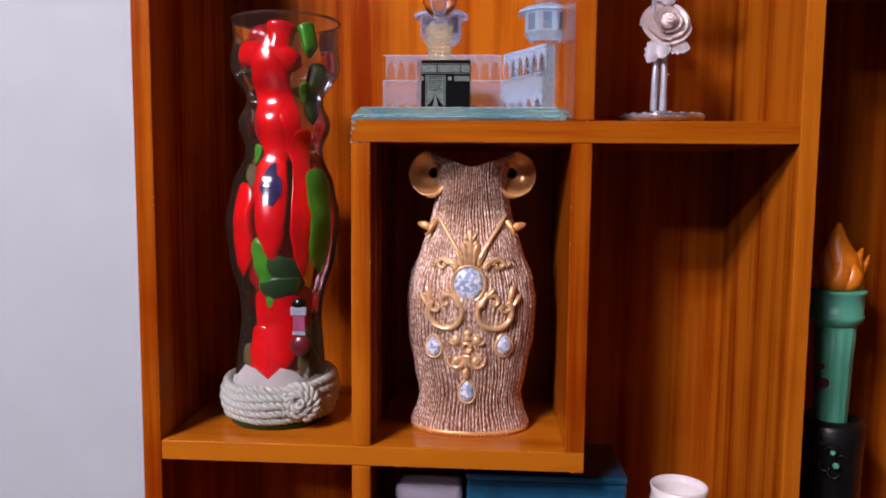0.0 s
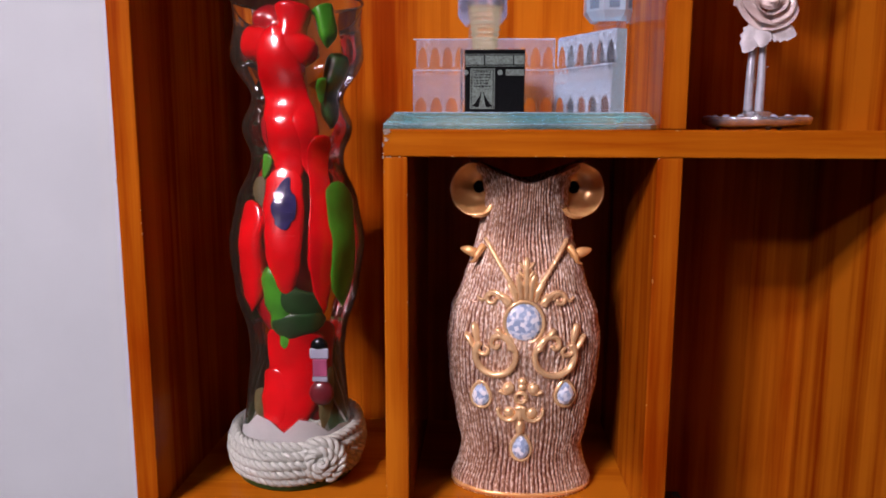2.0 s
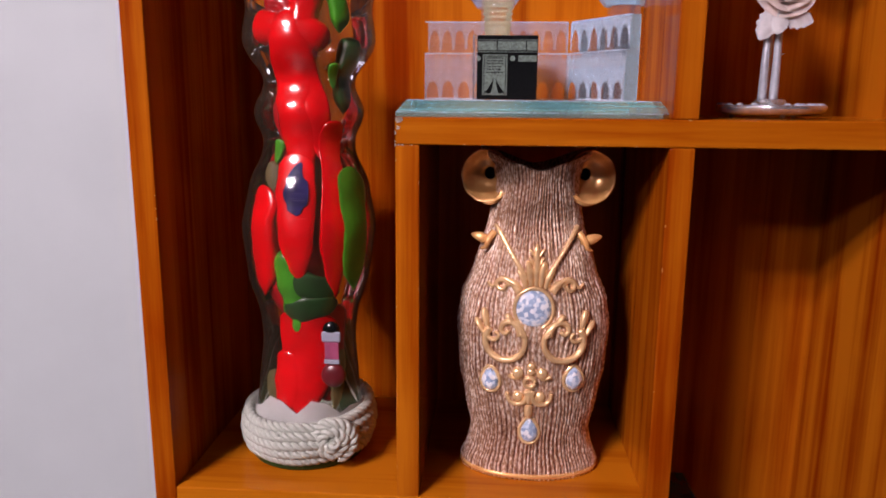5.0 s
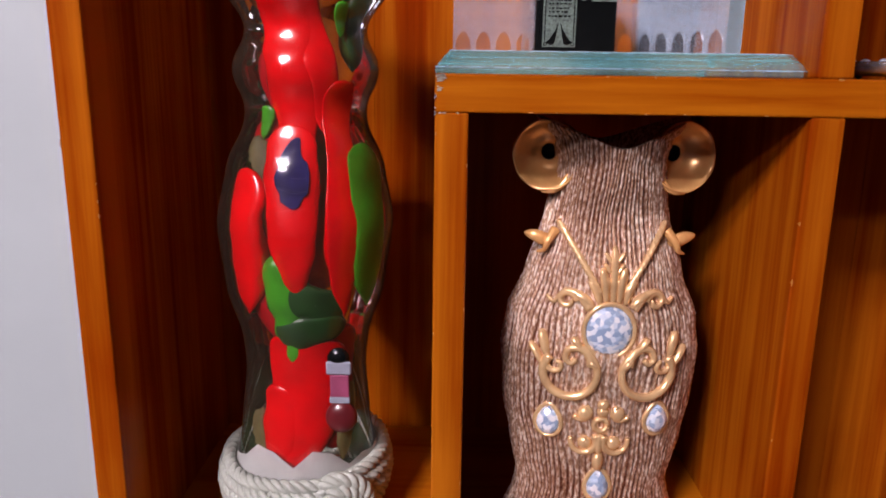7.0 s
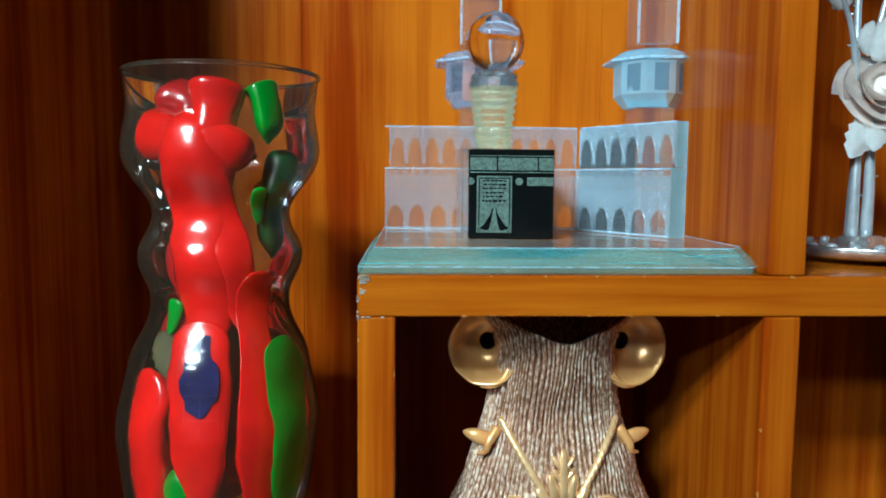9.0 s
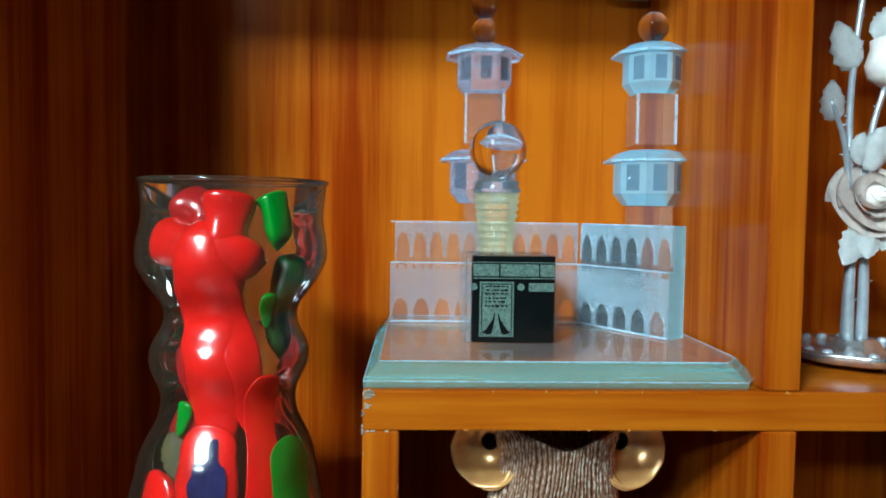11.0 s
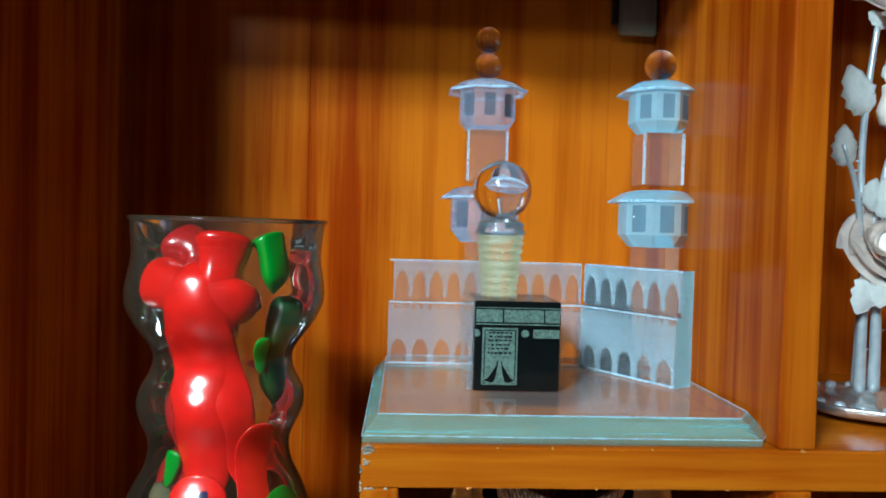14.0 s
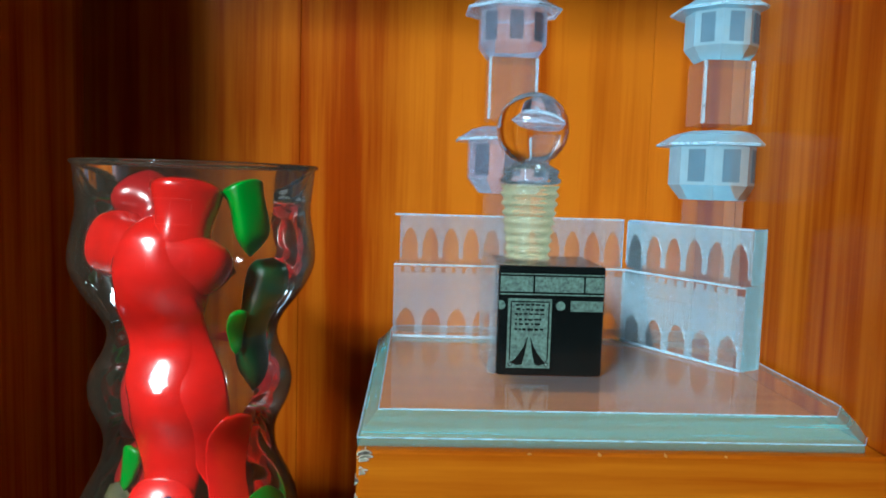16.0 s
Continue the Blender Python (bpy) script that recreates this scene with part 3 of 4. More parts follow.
for dz in (1.2290, 1.2340):
    bb = bmesh.new()
    add_ball(bb, vase_front(VX - 0.002, dz, 0.0014), 0.0040, 12, 9, (1.0, 0.7, 0.9))
    part("bud", bb, gold, vase, "", True)
acanthus("crown_leaf", [(0, 1.300), (0.0006, 1.322), (0, 1.340)], 0.0030)
for side in (-1, 1):
    for z in (1.318, 1.325, 1.332):
        acanthus("crown_leaflet", [(0, z - 0.004), (side * 0.0035, z), (side * 0.0062, z + 0.0040)], 0.0017)
acanthus("pendant", [(-0.003, 1.2130), (-0.003, 1.2060), (-0.003, 1.1980)], 0.0030)
acanthus("pendant", [(-0.003, 1.1990), (-0.003, 1.1930), (-0.003, 1.1860)], 0.0042)


def gem(x, z, rx, rz, facets, drop=False):
    """A cut stone in a beaded gold setting."""
    cx, cy, cz = vase_front(VX + x, z)
    slope = -math.asin(max(-0.9, min(0.9, x / interp(z, W_TABLE)))) * 0.6

    def shape(a):
        k = 1.0
        if drop:
            k = 1.0 + 0.22 * max(0.0, math.sin(a)) ** 3
        return rx * math.cos(a) * (1 - 0.12 * max(0, math.sin(a)) if drop else 1), rz * k * math.sin(a)

    m = Matrix.Translation((cx, cy, cz)) @ Matrix.Rotation(-slope, 4, "Z")
    bm = bmesh.new()
    ring = []
    for i in range(48):
        u, w = shape(2 * math.pi * i / 48)
        ring.append((u * 1.10, -0.0012, w * 1.10))
    add_tube(bm, ring, 0.0017, 8, closed=True, lobes=0)
    bm.transform(m)
    setting = part("gem_setting", bm, gold, vase, "beaded gold setting", True)
    bm = bmesh.new()
    levels = [(1.00, 0.0), (1.00, -0.0015), (0.86, -0.0042), (0.52, -0.0060)]
    rings = []
    for li, (k, y) in enumerate(levels):
        r = []
        for i in range(facets):
            a = 2 * math.pi * (i + 0.5 * (li % 2)) / facets
            u, w = shape(a)
            r.append(bm.verts.new((u * k, y, w * k)))
        rings.append(r)
    for p, q in zip(rings, rings[1:]):
        for i in range(facets):
            j = (i + 1) % facets
            bm.faces.new((p[i], p[j], q[i]))
            bm.faces.new((p[j], q[j], q[i]))
    mid = bm.verts.new((0, -0.0064, 0))
    for i in range(facets):
        bm.faces.new((rings[-1][i], rings[-1][(i + 1) % facets], mid))
    bm.transform(m)
    part("gem", bm, gem_blue, setting, "pale blue faceted gem")


gem(-0.0015, 1.2850, 0.0150, 0.0165, 16)
gem(-0.0365, 1.2180, 0.0083, 0.0095, 10, True)
gem(0.0345, 1.2210, 0.0083, 0.0095, 10, True)
gem(-0.0020, 1.1725, 0.0080, 0.0100, 10, True)


# ---- the pepper jar ----
JY = 0.750


def jx(z):
    return -0.2115 + (z - 1.15) * 0.0265


JAR = [(1.1275, 0.0500), (1.140, 0.0520), (1.170, 0.0500), (1.195, 0.0470), (1.240, 0.0430), (1.262, 0.0449), (1.300, 0.0559), (1.345, 0.0611), (1.385, 0.0535), (1.412, 0.0411),
       (1.425, 0.0406), (1.440, 0.0482), (1.452, 0.0487), (1.466, 0.0401), (1.478, 0.0401), (1.490, 0.0506), (1.505, 0.0583), (1.520, 0.0568), (1.531, 0.0540), (1.545, 0.0554), (1.5535, 0.0563)]
jar = thing("glass_jar", "waisted glass jar of red and green peppers, rope-bound foot", "jar")


def jar_radius(z):
    """The glass profile, its bends rounded off."""
    return sum(interp(z + d, JAR) for d in (-0.006, -0.003, 0.0, 0.003, 0.006)) / 5


bm = bmesh.new()
N = 96
rings = []
for i in range(121):
    z = 1.1275 + (1.5535 - 1.1275) * i / 120
    r = jar_radius(z)
    rings.append([bm.verts.new((jx(z) + r * math.cos(2 * math.pi * k / N), JY + r * math.sin(2 * math.pi * k / N), z)) for k in range(N)])
for p, q in zip(rings, rings[1:]):
    for k in range(N):
        bm.faces.new((p[k], p[(k + 1) % N], q[(k + 1) % N], q[k]))
part("glass_wall", bm, jar_glass, jar, "clear waisted glass", True, shadow=False)
bm = bmesh.new()
add_tube(bm, [(jx(1.5535) + 0.0563 * math.cos(2 * math.pi * k / 64), JY + 0.0563 * math.sin(2 * math.pi * k / 64), 1.5537) for k in range(64)], 0.0013, 8, closed=True)
part("rim", bm, jar_glass, jar, "", True, shadow=False)
bm = bmesh.new()
add_lathe(bm, [(0.050, 1.1263), (0.0540, 1.1268), (0.0540, 1.1330), (0.050, 1.1340)], (jx(1.13), JY), 48)
part("foot", bm, dark_green, jar, "dark glass foot", True)


def add_rope(bm, pts, r, pitch, closed=False, strands=3):
    """A laid rope along pts: strands that wind round each other, one crossing every pitch metres."""
    pts = [Vector(p) for p in pts]
    run = [0.0]
    for p, q in zip(pts, pts[1:]):
        run.append(run[-1] + (q - p).length)
    m = len(pts)
    for k in range(strands):
        line = []
        for i, p in enumerate(pts):
            d = (pts[(i + 1) % m] - pts[i - 1]) if closed else (pts[min(i + 1, m - 1)] - pts[max(i - 1, 0)])
            d.normalize()
            out = Vector((0, -1, 0)) if not closed else Vector((p.x - jx(p.z), p.y - JY, 0)).normalized()
            out = (out - d * out.dot(d)).normalized()
            side = d.cross(out)
            a = 2 * math.pi * (run[i] / (pitch * strands) + k / strands)
            line.append(p + (out * math.cos(a) + side * math.sin(a)) * r * 0.56)
        add_tube(bm, line, r * 0.52, 7)


def rope_band():
    """Coils of rope round the foot, rising a little to one side."""
    for k, (z0, rad, r) in enumerate(((1.1380, 0.0560, 0.0050), (1.1462, 0.0590, 0.0050), (1.1546, 0.0602, 0.0051), (1.1630, 0.0594, 0.0050), (1.1710, 0.0570, 0.0048))):
        bm = bmesh.new()
        pts = []
        n = 420
        for i in range(n + 1):
            a = 2 * math.pi * i / n + 1.5 + k
            z = z0 + 0.0030 * k / 4 * math.sin(a + 0.6) + 0.0006 * math.sin(5 * a + k)
            pts.append((jx(z) + rad * math.cos(a), JY + rad * math.sin(a), z))
        add_rope(bm, pts, r, 0.0070, True)
        part("rope_coil", bm, rope_white, jar, "twisted white satin rope", True)


def rope_knot(cx, cy, cz, big):
    """A flat spiral of the same rope, domed, on the front of the band."""
    bm = bmesh.new()
    pts = []
    n = 300
    for i in range(n + 1):
        s = i / n
        a = -2.3 * 2 * math.pi * s + 0.6
        r = big * (0.14 + 0.64 * s)
        x, z = r * math.cos(a), r * math.sin(a)
        pts.append((cx + x, cy - 0.0060 * (1 - s) + 3.0 * x * x + max(0.0, x) * 0.25, cz + z))
    add_rope(bm, pts, big * 0.22, 0.0066)
    add_ball(bm, (cx, cy + 0.004, cz), big * 0.8, 24, 14, (1, 0.45, 1))
    part("rope_knot", bm, rope_white, jar, "spiral rope knot", True)


rope_band()
rope_knot(-0.1780, 0.6965, 1.1580, 0.0245)
# torn paper collar inside the rope
bm = bmesh.new()
heights = [0.020, 0.016, 0.019, 0.024, 0.036, 0.033, 0.022, 0.034, 0.030, 0.018, 0.022, 0.019]
m = 96
ring0, ring1 = [], []
for i in range(m):
    a = 2 * math.pi * i / m
    f = (i / m * 24) % 12
    k = int(f)
    h = heights[k] + (heights[(k + 1) % 12] - heights[k]) * (f - k)
    ring0.append(bm.verts.new((jx(1.16) + 0.0525 * math.cos(a), JY + 0.0525 * math.sin(a), 1.160)))
    ring1.append(bm.verts.new((jx(1.19) + 0.0512 * math.cos(a), JY + 0.0512 * math.sin(a), 1.158 + h)))
for i in range(m):
    j = (i + 1) % m
    bm.faces.new((ring0[i], ring0[j], ring1[j], ring1[i]))
bmesh.ops.solidify(bm, geom=list(bm.faces), thickness=0.0006)
part("paper_collar", bm, paper, jar, "torn white paper")


def press(bm, gap=0.0025, hard=False):
    """Keeps what is in the jar inside the glass."""
    for v in bm.verts:
        cx, lim = jx(v.co.z), jar_radius(v.co.z) - gap
        d = math.hypot(v.co.x - cx, v.co.y - JY)
        if hard and d > lim:
            v.co.x, v.co.y = cx + (v.co.x - cx) * lim / d, JY + (v.co.y - JY) * lim / d
        elif not hard and d > 0.78 * lim:
            k = (0.78 + 0.22 * math.tanh((d / lim - 0.78) / 0.22)) * lim / d
            v.co.x, v.co.y = cx + (v.co.x - cx) * k, JY + (v.co.y - JY) * k


def pepper(name, pts, fat, mat, label=""):
    bm = bmesh.new()
    line = smooth_line(pts, 14)

    def prof(s):
        shoulder = math.sqrt(max(0.0, 1 - (1 - s / 0.16) ** 2)) if s < 0.16 else 1.0
        return fat * max(0.03, shoulder * (1 - 0.22 * s) * (1 + 0.07 * math.sin(9 * s + fat * 900)) * (1 - max(0.0, (s - 0.72) / 0.28) ** 2.2) + 0.02)
    add_tube(bm, line, prof, 24, lobes=3, depth=0.06, twist=1.0)
    for v in bm.verts:
        v.co += Vector((noise.noise(v.co * 70), noise.noise(v.co * 70 + Vector((9, 0, 0))), 0)) * 0.0022
    press(bm, 0.0016 + 0.0005 * (len(jar.children) % 4) + (0.0045 if mat == dark_red else 0.0))
    return part(name, bm, mat, jar, label, True)


pepper("red_pepper", [(-0.1960, 0.716, 1.547), (-0.1970, 0.713, 1.533), (-0.1990, 0.713, 1.520), (-0.2030, 0.714, 1.500)], 0.0150, red)
pepper("red_pepper", [(-0.2370, 0.730, 1.517), (-0.2260, 0.718, 1.516), (-0.2080, 0.711, 1.513), (-0.1900, 0.712, 1.509), (-0.1760, 0.722, 1.505)], 0.0155, red)
pepper("red_pepper", [(-0.2300, 0.742, 1.540), (-0.2180, 0.735, 1.534), (-0.2100, 0.728, 1.522)], 0.0130, dark_red)
pepper("red_pepper", [(-0.2030, 0.722, 1.530), (-0.2070, 0.713, 1.505), (-0.2095, 0.710, 1.480), (-0.2070, 0.711, 1.452), (-0.2040, 0.714, 1.425), (-0.2010, 0.716, 1.385)], 0.0200, red)
pepper("red_pepper", [(-0.2080, 0.708, 1.508), (-0.1980, 0.704, 1.482), (-0.1880, 0.707, 1.455), (-0.1830, 0.711, 1.428), (-0.1810, 0.714, 1.400)], 0.0125, red)
pepper("red_pepper", [(-0.2180, 0.722, 1.460), (-0.2160, 0.716, 1.440), (-0.2120, 0.716, 1.415), (-0.2100, 0.716, 1.395)], 0.0130, dark_red)
pepper("red_pepper", [(-0.2080, 0.705, 1.412), (-0.2070, 0.699, 1.385), (-0.2060, 0.697, 1.345), (-0.2050, 0.701, 1.300)], 0.0185, red)
pepper("red_pepper", [(-0.1700, 0.716, 1.440), (-0.1670, 0.704, 1.400), (-0.1720, 0.700, 1.345), (-0.1705, 0.706, 1.285)], 0.0150, red)
pepper("red_pepper", [(-0.2380, 0.711, 1.385), (-0.2410, 0.707, 1.350), (-0.2400, 0.709, 1.315), (-0.2420, 0.716, 1.284)], 0.0165, red)
pepper("red_pepper", [(-0.1990, 0.716, 1.272), (-0.2040, 0.711, 1.240), (-0.2090, 0.710, 1.210), (-0.2130, 0.711, 1.172)], 0.0290, red)
pepper("red_pepper", [(-0.2180, 0.720, 1.235), (-0.2190, 0.717, 1.215), (-0.2200, 0.714, 1.195), (-0.2220, 0.714, 1.175)], 0.0170, red)
pepper("red_pepper", [(-0.1850, 0.732, 1.275), (-0.1830, 0.726, 1.245), (-0.1870, 0.728, 1.205), (-0.1910, 0.732, 1.180)], 0.0200, dark_red)
pepper("red_pepper", [(-0.2140, 0.750, 1.420), (-0.2110, 0.755, 1.380), (-0.2110, 0.760, 1.320), (-0.2110, 0.756, 1.280)], 0.0290, dark_red)
pepper("red_pepper", [(-0.2300, 0.728, 1.330), (-0.2280, 0.722, 1.305), (-0.2220, 0.722, 1.285), (-0.2160, 0.724, 1.262)], 0.0180, dark_red)
pepper("green_pepper", [(-0.1580, 0.732, 1.398), (-0.1540, 0.722, 1.370), (-0.1555, 0.720, 1.335), (-0.1600, 0.728, 1.288)], 0.0205, green)
pepper("green_pepper", [(-0.2170, 0.704, 1.330), (-0.2150, 0.704, 1.305), (-0.2110, 0.708, 1.283), (-0.2130, 0.710, 1.258)], 0.0125, green)
pepper("green_pepper", [(-0.1740, 0.722, 1.546), (-0.1700, 0.720, 1.534), (-0.1690, 0.724, 1.512)], 0.0095, green)
pepper("green_pepper", [(-0.1640, 0.742, 1.510), (-0.1680, 0.738, 1.480), (-0.1720, 0.738, 1.445)], 0.0110, dark_green)
pepper("green_pepper", [(-0.2240, 0.716, 1.424), (-0.2250, 0.716, 1.414), (-0.2260, 0.718, 1.402)], 0.0055, green)
pepper("green_pepper", [(-0.1740, 0.720, 1.488), (-0.1740, 0.720, 1.478), (-0.1750, 0.722, 1.466)], 0.0052, green)

# purple blob standing in for the bluish reflection on the peppers
bm = bmesh.new()
add_ball(bm, (-0.2045, 0.6945, 1.3830), 0.0105, 32, 24, (1.0, 0.75, 2.0))
for v in bm.verts:
    v.co.x += 0.0045 * noise.noise(v.co * 95)
    v.co.z += 0.0060 * noise.noise(v.co * 110 + Vector((4, 0, 0)))
press(bm, 0.0008, True)
part("reflection_patch", bm, purple, jar, "glossy dark purple patch standing in for a reflection", True)


def leaf_sheet(pts, width, mat, parent, name="leaf", curl=0.25, thick=0.0007):
    """A leaf along pts, drooping to its edges."""
    line = smooth_line(pts, 6)
    bm = bmesh.new()
    rows = []
    m = len(line)
    for i, p in enumerate(line):
        d = (line[min(i + 1, m - 1)] - line[max(i - 1, 0)]).normalized()
        side = d.cross(Vector((0, -1, 0)))
        side = side.normalized() if side.length > 0.01 else Vector((1, 0, 0))
        s = i / (m - 1)
        w = width * (math.sin(math.pi * min(1, s * 0.93 + 0.06)) ** 0.7 + 0.02) * (1 + 0.10 * math.sin(s * 40))
        rows.append([bm.verts.new(p + side * (w * q) + Vector((0, curl * w * q * q + 0.0003 * (1 - abs(q)), 0))) for q in (-1, -0.5, 0, 0.5, 1)])
    for a, b in zip(rows, rows[1:]):
        for k in range(4):
            bm.faces.new((a[k], a[k + 1], b[k + 1], b[k]))
    if parent == jar:
        press(bm, 0.0020)
    bmesh.ops.solidify(bm, geom=list(bm.faces), thickness=thick)
    return part(name, bm, mat, parent, "", True)


pepper("green_pepper", [(-0.2200, 0.712, 1.292), (-0.2060, 0.703, 1.300), (-0.1880, 0.704, 1.296), (-0.1700, 0.714, 1.290)], 0.0135, dark_green)
pepper("green_pepper", [(-0.2170, 0.714, 1.272), (-0.2040, 0.707, 1.276), (-0.1880, 0.708, 1.278), (-0.1740, 0.718, 1.280)], 0.0125, dark_green)
pepper("green_pepper", [(-0.2080, 0.706, 1.284), (-0.2100, 0.705, 1.270), (-0.2110, 0.708, 1.252)], 0.0070, green)
leaf_sheet([(-0.2330, 0.722, 1.404), (-0.2290, 0.716, 1.392), (-0.2230, 0.711, 1.376)], 0.0080, olive, jar)
leaf_sheet([(-0.2400, 0.722, 1.212), (-0.2350, 0.715, 1.198), (-0.2290, 0.713, 1.176)], 0.0120, olive, jar)
leaf_sheet([(-0.1660, 0.724, 1.232), (-0.1690, 0.716, 1.210), (-0.1750, 0.711, 1.178)], 0.0135, olive, jar)
# a dangling paper tag
bm = boxed(-0.1875, -0.1705, 0.7045, 0.7070, 1.2465, 1.2560, 0.001)
tag = part("paper_tag", bm, white_label, jar, "small white and pink paper tag")
part("tag_middle", boxed(-0.1850, -0.1722, 0.7048, 0.7070, 1.2305, 1.2463, 0.0005), pink_label, tag)
part("tag_band", boxed(-0.1855, -0.1718, 0.7044, 0.7070, 1.2262, 1.2303, 0.0004), white_label, tag)
bm = bmesh.new()
add_ball(bm, (-0.1780, 0.7075, 1.2150), 0.0110, 18, 12, (1, 0.5, 1.05))
part("tag_seal", bm, maroon, tag, "", True)
bm = bmesh.new()
add_ball(bm, (-0.1795, 0.7085, 1.2570), 0.0078, 18, 12, (1, 0.5, 1.0))
part("tag_cap", bm, black_gloss, tag, "dark domed cap", True)


# ---- the crystal model on its glass plate ----
PZ0, PZ1 = A1 + 0.0003, 1.4580
model = thing("crystal_mosque_model", "clear crystal mosque model with black cube on glass plate", "ornament")


def plate_outline(x0, x1, y0, y1, r, cut):
    pts = [(x0, y0), (x1 - cut * 0.7, y0), (x1, y0 + cut)]
    for cx, cy, a0 in ((x1 - r, y1 - r, 0), (x0 + r, y1 - r, 90)):
        for i in range(7):
            a = radians(a0 + 15 * i)
            pts.append((cx + r * math.cos(a), cy + r * math.sin(a)))
    return pts


def glass_layer(levels):
    """Stacked outlines (inset, z) closed below and above."""
    bm = bmesh.new()
    rings = []
    for inset, z in levels:
        o = plate_outline(-0.1150 + inset, 0.0980 - inset, 0.6640 + inset, 0.8520 - inset, 0.010, 0.014)
        rings.append([bm.verts.new((x, y, z)) for x, y in o])
    n = len(rings[0])
    for p, q in zip(rings, rings[1:]):
        for i in range(n):
            bm.faces.new((p[i], p[(i + 1) % n], q[(i + 1) % n], q[i]))
    return bm, rings


bm, rings = glass_layer([(0.0, PZ0), (0.0, PZ0 + 0.0034)])
plate = part("base_plate", bm, plate_edge, model, "thick teal-tinted glass plate with bevelled edge", shadow=False)
bm, rings = glass_layer([(0.0003, PZ0 + 0.0036), (0.0076, PZ1 - 0.0002)])
part("bevel", bm, plate_bevel, plate, "bright bevelled edge", shadow=False)
bm, rings = glass_layer([(0.0078, PZ1 - 0.0002), (0.0080, PZ1)])
bm.faces.new(rings[-1])
part("plate_top", bm, plate_glass, plate, "polished glass top", shadow=False)


for inset, z, r in ((-0.0001, PZ0 + 0.0035, 0.0003), (0.0077, PZ1 - 0.0001, 0.0003)):
    bm = bmesh.new()
    o = plate_outline(-0.1150 + inset, 0.0980 - inset, 0.6640 + inset, 0.8520 - inset, 0.010, 0.014)
    add_tube(bm, [(x, y, z) for x, y in o], r, 6, closed=True)
    part("bright_rim", bm, bright_edge, plate, "bright polished arris", shadow=False)


def arch_bays(bm, length, n, z0, z1, sill, spring, apex, frac, put, y0, y1):
    """A pierced sheet: n bays with pointed openings."""
    w = length / n
    for i in range(n):
        x0, x1 = i * w, (i + 1) * w
        a, b = x0 + w * (1 - frac) / 2, x1 - w * (1 - frac) / 2
        add_prism(bm, [(x0, z0), (a, z0), (a, z1), (x0, z1)], y0, y1, put)
        add_prism(bm, [(b, z0), (x1, z0), (x1, z1), (b, z1)], y0, y1, put)
        if sill > z0:
            add_prism(bm, [(a, z0), (b, z0), (b, sill), (a, sill)], y0, y1, put)
        k = 6
        for j in range(k):
            u0, u1 = j / k, (j + 1) / k
            h = [spring + (apex - spring) * (1 - abs(2 * u - 1) ** 1.7) ** 0.75 for u in (u0, u1)]
            add_prism(bm, [(a + (b - a) * u0, h[0]), (a + (b - a) * u1, h[1]), (a + (b - a) * u1, z1), (a + (b - a) * u0, z1)], y0, y1, put)


def arcade(origin, turn, length, low_bays, high_bays, deep, frost, inset=0.003):
    """A two-storey crystal wall with etched arcades; its face runs along x from origin, before the turn."""
    m = Matrix.Translation(origin) @ Matrix.Rotation(radians(turn), 4, "Z")

    def put(p):
        return m @ Vector(p)
    z0, z1, z2 = 0.0003, 0.0435, 0.0720
    bm = bmesh.new()
    add_prism(bm, [(0, z0), (length, z0), (length, z1), (0, z1)], 0.0008, deep, put)
    wall = part("arcade_wall", bm, crystal, model, "clear crystal wall etched with arches", shadow=False)
    bm = bmesh.new()
    add_prism(bm, [(inset, z1 + 0.0003), (length, z1 + 0.0003), (length, z2), (inset, z2)], 0.0048, deep, put)
    part("upper_storey", bm, crystal, wall, shadow=False)
    bm = bmesh.new()
    arch_bays(bm, length, low_bays, z0, 0.030, z0, 0.010, 0.0175, 0.72, put, 0.0, 0.0007)
    add_prism(bm, [(0, 0.0303), (length, 0.0303), (length, 0.0385), (0, 0.0385)], 0.0, 0.0007, put)
    w = length / (low_bays * 2.5)
    for i in range(int(low_bays * 2.5)):
        add_prism(bm, [(i * w, 0.0388), (i * w + w * 0.66, 0.0388), (i * w + w * 0.66, 0.0415), (i * w, 0.0415)], 0.0, 0.0007, put)
    part("etched_arcade", bm, frost, wall, "frosted etched arches", shadow=False, kind="stuff")
    bm = bmesh.new()
    arch_bays(bm, length - inset, high_bays, z1 + 0.003, z2 - 0.001, z1 + 0.003, 0.055, 0.0645, 0.76, lambda p: put((p[0] + inset, p[1], p[2])), 0.0040, 0.0047)
    part("etched_arcade", bm, frost, wall, "frosted etched arches", shadow=False, kind="stuff")
    for z0b, z1b, y0b in ((z0, z1, 0.0008), (z1 + 0.0003, z2, 0.0048)):
        bm = bmesh.new()
        add_prism(bm, [(length + 0.0001, z0b), (length + 0.0007, z0b), (length + 0.0007, z1b), (length + 0.0001, z1b)], y0b, deep, put)
        part("end_face", bm, end_teal, wall, shadow=False)
    for z, y0 in ((0.0423, -0.0004), (0.0712, 0.0036), (0.0006, -0.0012)):
        bm = bmesh.new()
        add_prism(bm, [(0, z), (length, z), (length, z + 0.0010), (0, z + 0.0010)], y0, y0 + 0.0015, put)
        part("ledge", bm, bright_edge, wall, shadow=False)


arcade((-0.1060, 0.8080, PZ1), 0.0, 0.1340, 9, 11, 0.0150, etched)
arcade((0.0285, 0.8080, PZ1), -59.0, 0.0800, 5, 6, 0.0150, etched_blue, -0.0028)

